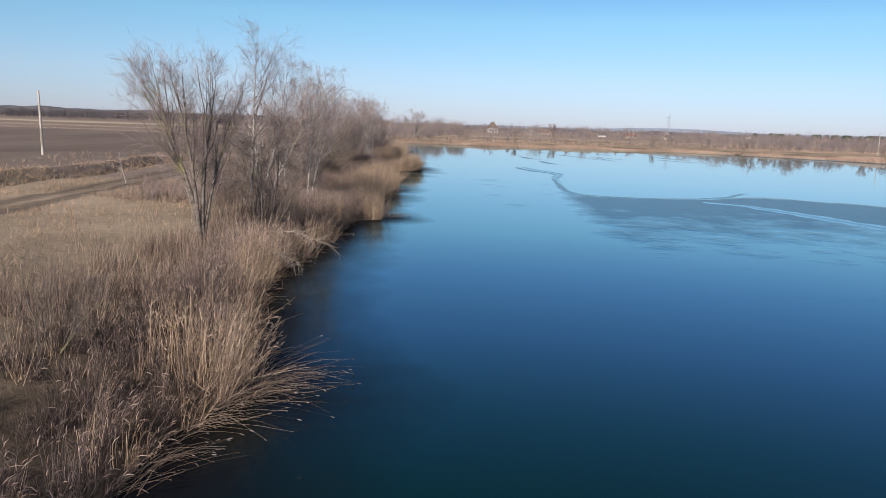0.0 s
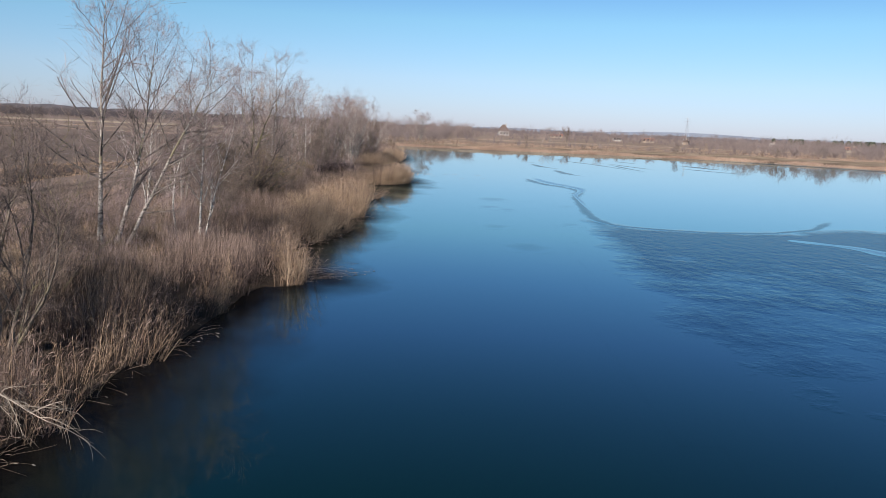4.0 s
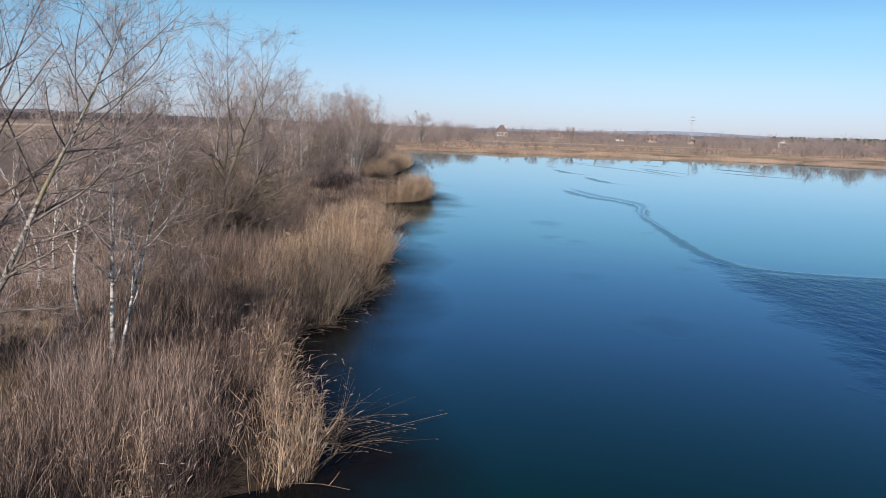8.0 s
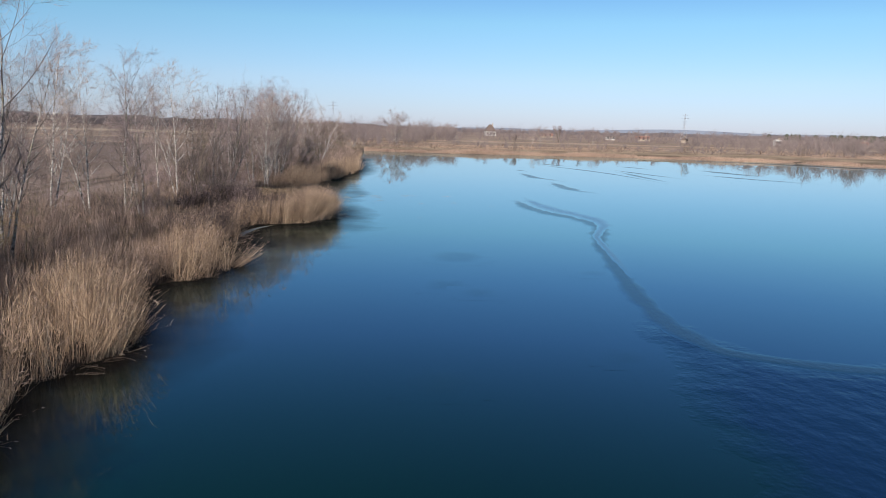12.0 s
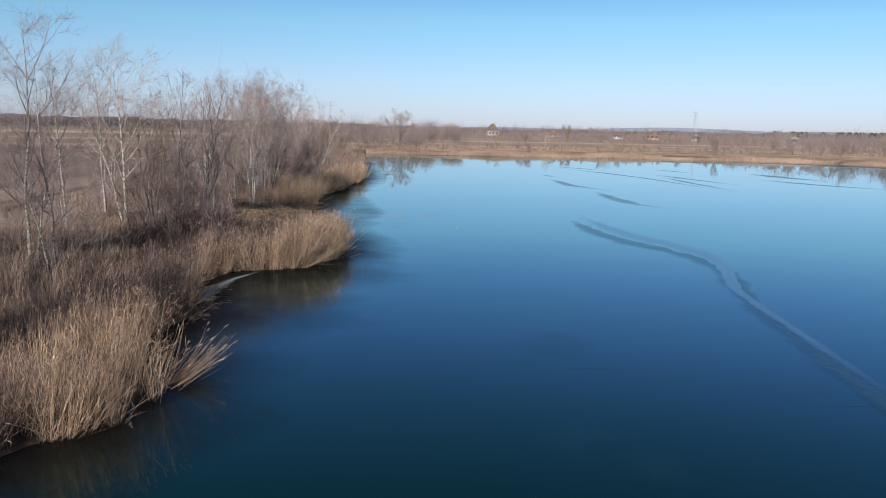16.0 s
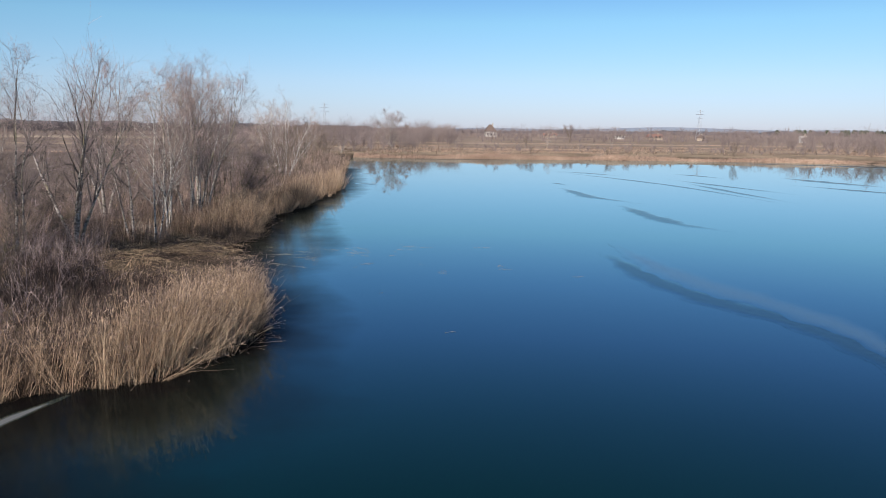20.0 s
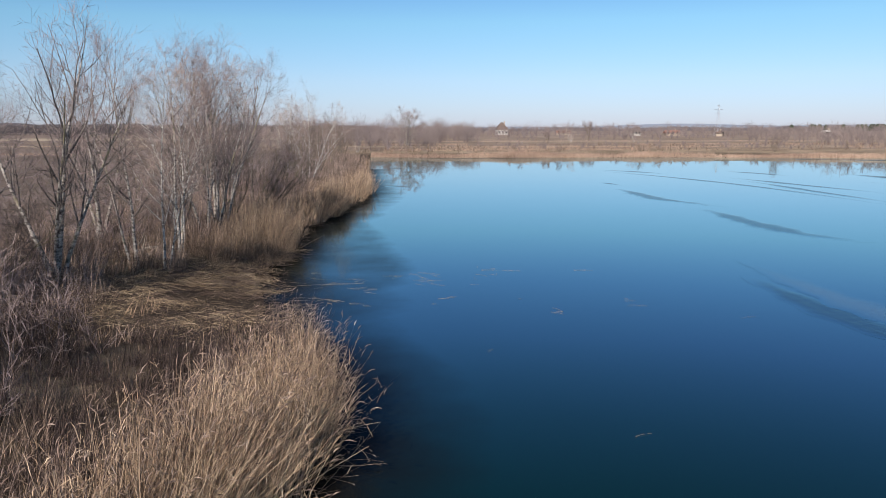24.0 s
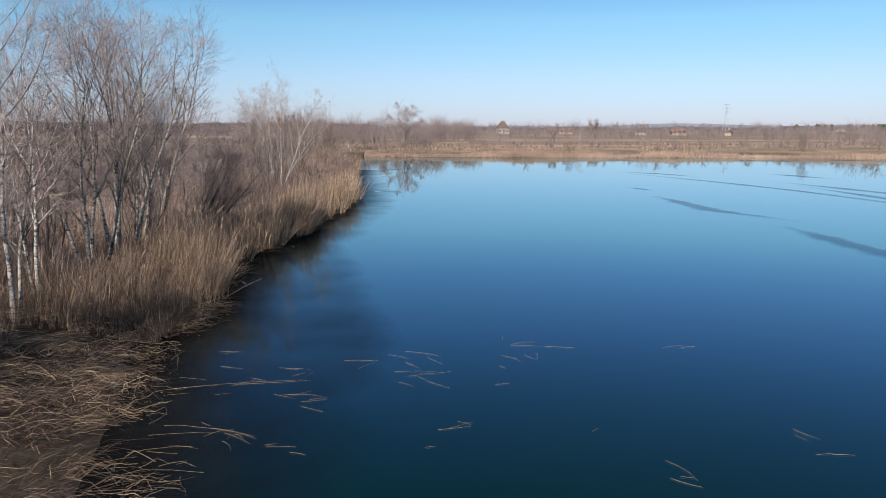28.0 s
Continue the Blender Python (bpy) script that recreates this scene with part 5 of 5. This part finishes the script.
for proto, x, y, turn, s in (
        (slim, -10.7, 45.2, 200, 1.22), (slim, -10.0, 47.2, 20, 1.2), (olive, -10.4, 39.2, 10, 0.8), (slim, -12.6, 50.2, 120, 1.05), (birch, -11.0, 49.0, 40, 1.0),
        (thicket, -12.8, 84.6, 20, 0.8), (thicket, -10.6, 16.8, 50, 0.6), (thicket, -11.9, 19.4, 170, 0.65), (thicket, -9.4, 20.8, 290, 0.55),
        (slim, -15.5, 152.0, 100, 0.9), (broad, -16.5, 160.0, 230, 0.85), (vase, -17.0, 172.0, 300, 0.8), (broad, -17.5, 183.0, 10, 0.7),
        (mossy, -14.0, 36.0, 210, 0.55), (bushy, -11.5, 14.6, 90, 1.1), (thicket, -8.4, 12.6, 120, 0.8), (thicket, -12.8, 24.0, 200, 0.8),
        (thicket, -7.4, -10.9, 60, 0.72), (snag, -20.3, 26.0, 60, 0.5), (thicket, -10.2, 34.5, 10, 1.05), (olive, -11.5, 42.5, 100, 1.1),
        (thicket, -8.9, 46.5, 250, 0.9), (thicket, -11.0, 60.0, 140, 1.1), (thicket, -9.4, 72.5, 30, 0.9), (bushy, -10.4, 98.5, 20, 1.0),
        (thicket, -12.0, 115.0, 80, 1.2), (bushy, -10.0, 121.0, 150, 1.1), (thicket, -12.0, 133.0, 200, 1.3), (bushy, -12.5, 146.0, 260, 1.2),
        (thicket, -14.0, 165.0, 20, 1.4), (bushy, -15.0, 190.0, 90, 1.2), (snag, -11.8, 28.0, 150, 1.0), (birch, -12.6, 30.5, 80, 0.8),
        (slim, -11.4, 32.0, 20, 0.8), (slim, -13.5, 38.5, 300, 0.9), (thicket, -13.0, 44.0, 20, 1.2), (thicket, -9.5, 38.0, 70, 1.1), (bushy, -9.2, 43.6, 200, 0.8),
        (thicket, -11.4, 37.0, 250, 1.1), (thicket, -8.2, 27.5, 15, 0.7), (thicket, -10.3, 69.6, 20, 1.0), (thicket, -11.6, 78.6, 80, 1.0),
        (thicket, -13.2, 82.0, 10, 1.1), (thicket, -12.2, 89.6, 150, 1.1), (bushy, -11.2, 93.4, 260, 0.9), (thicket, -13.6, 56.4, 100, 1.0),
        (thicket, -9.6, 9.2, 210, 0.7), (thicket, -9.7, 36.4, 40, 1.15), (thicket, -11.3, 41.2, 300, 1.2), (olive, -9.0, 41.0, 210, 1.0), (bushy, -11.6, 38.6, 140, 1.0), (birch, -14.2, 59.4, 40, 1.22), (birch, -13.0, 61.2, 160, 1.08), (slim, -11.6, 62.4, 30, 1.08),
        (slim, -10.3, 61.6, 200, 0.86), (slim, -14.0, 70.5, 110, 0.95), (birch, -12.2, 73.0, 160, 1.2), (slim, -15.0, 77.2, 80, 1.02),
        (slim, -10.9, 76.8, 300, 0.92), (birch, -12.8, 77.6, 20, 0.9), (slim, -9.7, 84.6, 150, 0.98), (birch, -8.9, 85.0, 340, 0.95), (slim, -9.4, 88.2, 60, 1.03),
        (birch, -9.9, 90.4, 130, 1.02), (broad, -10.2, 96.6, 90, 1.12), (birch, -10.6, 99.2, 10, 1.15), (spreading, -12.8, 89.0, 120, 1.0),
        (broad, -12.6, 106.4, 200, 1.15), (slim, -13.0, 116.0, 45, 0.7), (pale_aspen, -14.0, 137.0, 70, 0.9), (birch, -14.4, 143.0, 180, 1.1),
        (spreading, -13.6, 111.0, 250, 0.9), (bushy, -11.6, 75.0, 200, 1.15)):
    plant(proto, x, y, turn, s)

# fallen dead branches hanging over the water
for x, y, turn, s in ((-6.3, 3.8, -8, 0.95), (-6.0, 0.8, -20, 0.7), (-5.4, 34.6, 25, 0.5)):
    top = new("fallen_branch")
    P = grow(np.array([[0, 0, 1.1]]), np.array([[1.0, -0.15, 0.25]]), np.array([3.0]), 9, -0.11, 0.06)
    R = taper(np.array([0.022]), 9, 0.3)
    quads("stem", *tubes(P, R, 6), DEAD_WOOD, top)
    pos, w, rad, t, ln = along(P, R, 14, 0.2, 1.0)
    P1 = grow(pos, fork(w, np.full(len(w), 0.6)), rng.uniform(0.4, 1.0, len(w)), 5, -0.16, 0.12)
    R1 = taper(np.full(len(w), 0.009), 5, 0.4)
    pos, w, rad, t, ln = along(P1, R1, 6, 0.2, 1.0)
    P2 = grow(pos, fork(w, np.full(len(w), 0.6)), rng.uniform(0.2, 0.5, len(w)), 4, -0.2, 0.12)
    R2 = taper(np.full(len(w), 0.004), 4)
    for k in range(len(P1)):
        quads("side_branch", *gather([tubes(P1[k:k + 1], R1[k:k + 1], 4), tubes(P2[k * 6:k * 6 + 6], R2[k * 6:k * 6 + 6], 3)]), DEAD_WOOD, top)
    z = float(ground_z(np.array([x]), np.array([y]))[0])
    top.matrix_basis = pose(x, y, z * 0.5, 0, 0, turn) @ Matrix.Scale(s, 4)
    tagged(top, "pale fallen dead branch hanging over the water", "branch")

# ---- the far shore ----
t = rng.random(26000)
fb = np.array(FAR_BANK[:9], float)
s = np.concatenate([[0], np.cumsum(np.hypot(*np.diff(fb, axis=0).T))])
fx, fy = np.interp(t * s[-1], s, fb[:, 0]), np.interp(t * s[-1], s, fb[:, 1])
inn = rng.random(len(t)) ** 1.2 * (3.2 + 1.4 * waves(fx, fy, 0.13))
nx_, ny_ = np.interp(fx, [-11, 65, 112, 130], [0.0, 0.15, 0.8, 0.9]), np.interp(fx, [-11, 65, 112, 130], [1.0, 0.98, 0.6, 0.4])
x, y = fx + nx_ * inn, fy + ny_ * inn - 0.2
h = np.clip(0.48 + 0.34 * waves(x, y, 0.16) + 0.16 * waves(x, y, 0.5) + rng.normal(size=len(x)) * 0.14, 0.12, 1.4)
stuff("far_reeds", blades(x, y, np.maximum(ground_z(x, y), -0.2), h, (0.1, 0.0), 3, 0.02, 2, 0.35, 0.2), FAR_REED, "belt of tan dry reeds along the far shore", "reeds")
x, y = scatter(4500, -40, 190, 210, 262, 4)
h = np.clip(0.3 + 0.3 * waves(x, y, 0.12) + rng.normal(size=len(x)) * 0.2, 0.2, 1.8)
stuff("far_weeds", blades(x, y, ground_z(x, y), h, (0.1, 0.0), 4, 0.05, 2, 0.7, 0.2), WEED, "dull brown weeds behind the far reed belt", "weeds")


def far_trees(name, x, y, h, material, label, per=26, width=0.09, spread=0.28):
    """Distant leafless trees: a short stem under a fan of fine branches."""
    n = len(x)
    z = ground_z(x, y)
    base = np.stack([x, y, z - 0.2], -1)
    P = grow(base, np.stack([rng.normal(size=n) * 0.08, rng.normal(size=n) * 0.08, np.ones(n)], -1), h * 0.7, 4, 0.1, 0.05)
    R = taper(h * 0.012, 4, 0.3)
    pos, w, rad, t, ln = along(P, R, per, 0.1, 1.0)
    hh = np.repeat(h, per)
    P1 = grow(pos, fork(w, np.full(len(w), 0.65)), hh * spread * (0.35 + np.sin(np.pi * (0.2 + 0.65 * t))) * rng.uniform(0.5, 1.1, len(w)), 3, 0.1, 0.12)
    R1 = np.full((len(P1), 3), width) * np.array([1, 0.8, 0.3])
    pos, w, rad, t, ln = along(P1, R1, 2, 0.3, 1.0)
    P2 = grow(pos, fork(w, np.full(len(w), 0.6)), np.repeat(hh, 2) * spread * 0.45, 2, 0.2, 0.1)
    return stuff(name, gather([tubes(P, R, 3), tubes(P1, R1, 2), tubes(P2, np.full((len(P2), 2), width * 0.6), 2)]), material, label, "woods")


# pale grass strips across the plain
for yc, x0, x1, n in ((190, -260, -40, 1800), (250, -300, -45, 2000), (330, -380, -60, 2400), (222, -10, 150, 2600), (240, 0, 170, 2600), (270, -20, 200, 2600), (318, -40, 260, 2600)):
    x = rng.uniform(x0, x1, n)
    y = yc + 3.5 * rng.normal(size=n) + 4 * np.sin(x * 0.03) - 0.12 * x
    k = (inland(x, y) > 6) & (waves(x, y, 0.05) > -0.35)
    x, y = x[k], y[k]
    stuff("pale_grass", blades(x, y, ground_z(x, y), rng.uniform(0.1, 0.34, len(x)), (0.1, 0.0), 4, 0.045, 2, 0.8, 0.4), FAR_REED, "pale dry grass strip on the plain", "grass")

# woods and hedges across the plain beyond the lake
def wood(name, n, x0, x1, y0, y1, tilt, h, spread_h, label, per, width, spread=0.34, material=None):
    x = rng.uniform(x0, x1, n)
    y = rng.uniform(y0, y1, n) + tilt * x
    return far_trees(name, x, y, np.clip(rng.normal(size=n) * spread_h + h, h * 0.4, h * 1.7), material or FAR_WOOD, label, per, width, spread)


wood("far_hedge", 420, -60, 420, 330, 430, -0.12, 2.4, 0.7, "brown leafless scrub on the plain beyond the lake", 26, 0.025, 0.45)
wood("far_woods", 2600, -150, 800, 440, 640, -0.1, 5.3, 1.1, "brown leafless woods on the horizon", 12, 0.055, 0.42)
wood("far_thicket", 560, 95, 260, 250, 350, -0.35, 3.6, 0.9, "grey-brown thicket behind the far shore", 26, 0.035, 0.45)
wood("far_woods", 3000, -950, -60, 560, 760, 0.0, 6.0, 1.2, "dark leafless woods beyond the ploughed field", 9, 0.15, 0.5, FAR_DARK)
wood("far_thicket", 110, -48, 2, 216, 300, 0.0, 3.6, 0.9, "brown scrub at the corner of the lake", 40, 0.02, 0.45)
wood("far_thicket", 160, -45, 12, 285, 350, 0.0, 6.0, 1.1, "brown grove behind the lone tree", 46, 0.022, 0.42)
wood("far_thicket", 150, 10, 170, 222, 262, -0.1, 1.3, 0.4, "low brown scrub behind the far reeds", 18, 0.03, 0.5)
x = rng.uniform(330, 900, 260)
y = rng.uniform(700, 900, 260) - 0.25 * x
n = len(x)
P = np.stack([np.stack([x, y, ground_z(x, y) + k * 6.5], -1) for k in (0.1, 0.45, 0.8, 1.0)], 1)
stuff("far_conifers", tubes(P, np.array([[2.0, 2.4, 1.6, 0.3]]) * rng.uniform(0.7, 1.2, (n, 1)), 6), CONIFER, "dark evergreen trees along the far ridge", "woods")

lone = bare_tree("lone_tree", "leafless lone tree with round crown on the far shore", 9.0,
                 [(0, 0, 0.0, 0, 1.0), (0.1, 0, 0.35, 0.1, 0.9), (-0.1, 0, -0.35, 0, 0.9), (0, 0.1, 0.18, 0.3, 0.95), (0, 0, -0.15, -0.2, 0.95), (0, 0, 0.6, 0, 0.75), (0, 0, -0.6, 0, 0.72)],
                 BARK_POPLAR, TWIG, (9, 6, 5, 3), 0.3, 0.7, 0.36, 0.03, 0.014, 0.06, "tree", 0.011)
stand_at(lone, -6.6, 258)
for proto, x, y, turn, s in ((broad, -15, 216, 40, 0.75), (broad, -24, 230, 140, 0.7), (vase, 30, 262, 20, 0.5), (birch, 34, 250, 90, 0.55), (broad, 62, 300, 200, 0.7),
                             (bushy, 24.4, 208.5, 0, 0.42), (bushy, 40, 207.5, 90, 0.4), (bushy, 66, 208, 180, 0.6), (broad, 110, 215, 30, 0.7), (vase, 128, 205, 130, 0.6),
                             (vase, 138, 190, 10, 0.9), (broad, 47, 330, 200, 0.8), (vase, 55, 335, 20, 0.9), (thicket, 92, 204, 60, 0.9), (thicket, 118, 176, 160, 0.9)):
    plant(proto, x, y, turn, s)


# ---- houses, poles, pylons ----
def box(bm, x0, x1, y0, y1, z0, z1):
    v = [bm.verts.new((x, y, z)) for z in (z0, z1) for x, y in ((x0, y0), (x1, y0), (x1, y1), (x0, y1))]
    for f in ((3, 2, 1, 0), (4, 5, 6, 7), (0, 1, 5, 4), (1, 2, 6, 5), (2, 3, 7, 6), (3, 0, 4, 7)):
        bm.faces.new([v[i] for i in f])


def house(x, y, w, d, wall_h, roof_h, wall, roof, label, turn=0, hip=0.0):
    top = new("house")
    bm = bmesh.new()
    box(bm, -w / 2, w / 2, -d / 2, d / 2, -0.5, wall_h)
    part("wall", bm, wall, top)
    bm = bmesh.new()
    o = 0.4
    e = [bm.verts.new(p) for p in ((-w / 2 - o, -d / 2 - o, wall_h), (w / 2 + o, -d / 2 - o, wall_h), (w / 2 + o, d / 2 + o, wall_h), (-w / 2 - o, d / 2 + o, wall_h),
                                   (-w / 2 + hip - o, 0, wall_h + roof_h), (w / 2 - hip + o, 0, wall_h + roof_h))]
    for f in ((0, 1, 5, 4), (2, 3, 4, 5), (1, 2, 5), (3, 0, 4), (3, 2, 1, 0)):
        bm.faces.new([e[i] for i in f])
    r = part("roof", bm, roof, top)
    bm = bmesh.new()
    box(bm, w * 0.2, w * 0.2 + 0.6, -0.3, 0.3, wall_h + roof_h * 0.5, wall_h + roof_h + 0.7)
    part("chimney", bm, WALL_TAN, r)
    for k in range(3):
        bm = bmesh.new()
        cx = -w / 2 + w * (k + 0.5) / 3
        box(bm, cx - 0.5, cx + 0.5, -d / 2 - 0.04, -d / 2 + 0.1, 0.9, 2.2)
        part("window", bm, GLASS_DARK, top)
    top.matrix_basis = pose(x, y, float(ground_z(np.array([x]), np.array([y]))[0]), 0, 0, turn)
    return tagged(top, label, "house")


house(43, 560, 7.0, 7.0, 3.2, 4.6, WALL_WHITE, ROOF_DARK, "white house with a steep dark hipped roof", 8, 3.2)
house(76, 520, 7.7, 4.2, 1.4, 1.4, WALL_TAN, ROOF_RED, "low tan house with a red tiled roof", -5)
house(122, 460, 7.0, 4.2, 1.4, 1.5, WALL_TAN, ROOF_RED, "long low house with a red tiled roof", 0)
house(136, 430, 3.5, 2.8, 1.4, 1.4, WALL_TAN, ROOF_DARK, "small shed with a dark gabled roof", 60)
house(106, 470, 4.9, 2.8, 1.3, 0.4, WALL_WHITE, WALL_WHITE, "long low white farm building", 0)
house(172, 400, 2.4, 2.8, 2.1, 0.9, WALL_WHITE, WALL_WHITE, "small white house at the edge of the thicket", 10)
house(205, 385, 4.9, 3.5, 1.4, 1.4, WALL_TAN, ROOF_RED, "tan house with a red roof among scrub", -12)
house(-75, 600, 6.3, 4.2, 1.8, 1.0, WALL_WHITE, ROOF_DARK, "low white farm building beyond the field", 5)
house(-330, 520, 15.4, 5.6, 2.1, 0.9, WALL_WHITE, ROOF_DARK, "long pale farm building beyond the field", 0)


def pylon(x, y, h, label):
    top = new("pylon")
    legs = []
    for sx, sy in ((-1, -1), (1, -1), (1, 1), (-1, 1)):
        P = np.array([[[sx * h * 0.09, sy * h * 0.09, -0.3], [sx * h * 0.03, sy * h * 0.03, h * 0.6], [sx * h * 0.008, sy * h * 0.008, h]]])
        quads("leg", *tubes(P, np.full((1, 3), h * 0.0032), 4), STEEL, top)
        legs.append(P[0])
    lat = []
    for k in range(9):
        for a in range(4):
            f0, f1 = k / 9, (k + 1) / 9
            q = [np.array([np.interp(f, [0, 0.6, 1], legs[i][:, c]) for c in range(3)]) for i, f in ((a, f0), ((a + 1) % 4, f1))]
            lat.append([q[0], (q[0] + q[1]) / 2, q[1]])
    quads("lattice", *tubes(np.array(lat), np.full((len(lat), 3), h * 0.0018), 3), STEEL, top)
    for zz, ww in ((0.72, 0.14), (0.84, 0.18), (0.95, 0.12)):
        P = np.array([[[-ww * h, 0, zz * h], [0, 0, zz * h + h * 0.01], [ww * h, 0, zz * h]]])
        quads("crossarm", *tubes(P, np.full((1, 3), h * 0.0045), 4), STEEL, top)
    top.matrix_basis = pose(x, y, float(ground_z(np.array([x]), np.array([y]))[0]), 0, 0, 25)
    return tagged(top, label, "pylon", "power line pylons")


pylon(142, 450, 15.5, "grey steel lattice power pylon beyond the woods")
pylon(-87, 730, 26, "grey steel lattice power pylon far on the plain")


def pole(x, y, h, label, lean=0.0):
    top = new("power_pole")
    P = np.array([[[0, 0, -0.5], [0, 0, h * 0.5], [0, 0, h]]])
    quads("post", *tubes(P, np.array([[0.13, 0.11, 0.085]]), 10), POLE_WOOD, top)
    P = np.array([[[0, 0, h], [0, 0, h + 0.04], [0, 0, h + 0.06]]])
    quads("cap", *tubes(P, np.array([[0.12, 0.10, 0.01]]), 10), POLE_WOOD, top)
    quads("crossarm", *tubes(np.array([[[-0.12, 0.1, h * 0.58], [0.0, 0.12, h * 0.58], [0.12, 0.1, h * 0.58]]]), np.full((1, 3), 0.05), 4), STEEL, top)
    top.matrix_basis = pose(x, y, float(ground_z(np.array([x]), np.array([y]))[0]), 0, lean, 0)
    return tagged(top, label, "pole", "poles")


pole(-36.1, 46.7, 5.9, "weathered grey wooden power pole in the field", -1.5)
pole(124, 190, 6.0, "pale wooden pole behind the far shore")

# low dark wooded ridge beyond the fields
RIDGE = rough_mat("wooded_ridge", [(0.35, (0.075, 0.072, 0.088)), (0.65, (0.15, 0.135, 0.145))], 0.03, 0.95, 0.25, 1.5)
rx_ = np.linspace(-1500, 1900, 420)
crest_h = np.interp(rx_, [-1500, -900, -420, -150, 60, 500, 800, 1200, 1900], [13, 15, 12.5, 9.5, 5.5, 6.0, 15, 21, 20]) + 0.9 * np.sin(rx_ * 0.045) + 0.6 * np.sin(rx_ * 0.13) + rng.normal(size=420) * 0.35
ridge_rows = [np.stack([rx_, np.full(420, 1000.0 + dy) - 0.08 * np.abs(rx_), np.maximum(crest_h * k, -2.0)], -1) for dy, k in ((0, -0.2), (15, 0.55), (40, 0.9), (70, 1.0), (160, -0.2))]
i, j = np.meshgrid(np.arange(4), np.arange(419), indexing="ij")
ridge = quads("ridge", np.concatenate(ridge_rows), np.stack([i * 420 + j, i * 420 + j + 1, (i + 1) * 420 + j + 1, (i + 1) * 420 + j], -1).reshape(-1, 4), RIDGE)
tagged(ridge, "low dark wooded ridge beyond the winter fields", "hills", kind="structure")

# hills on the horizon, with the blue of distant haze put into their colour
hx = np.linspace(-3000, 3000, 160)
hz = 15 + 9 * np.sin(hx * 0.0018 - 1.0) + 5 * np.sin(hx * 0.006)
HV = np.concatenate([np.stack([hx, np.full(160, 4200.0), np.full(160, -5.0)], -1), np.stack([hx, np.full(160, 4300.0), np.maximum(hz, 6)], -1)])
i = np.arange(159)
HAZY_HILL = rough_mat("hazy_wooded_hills", [(0.3, (0.20, 0.24, 0.31)), (0.7, (0.26, 0.30, 0.37))], 0.004, 0.95, 0.02, 1.0)
hills = quads("backdrop", HV, np.stack([i, i + 1, i + 161, i + 160], -1), HAZY_HILL)
tagged(hills, "wooded hills on the horizon, tinted pale blue for haze", "hills", kind="structure")
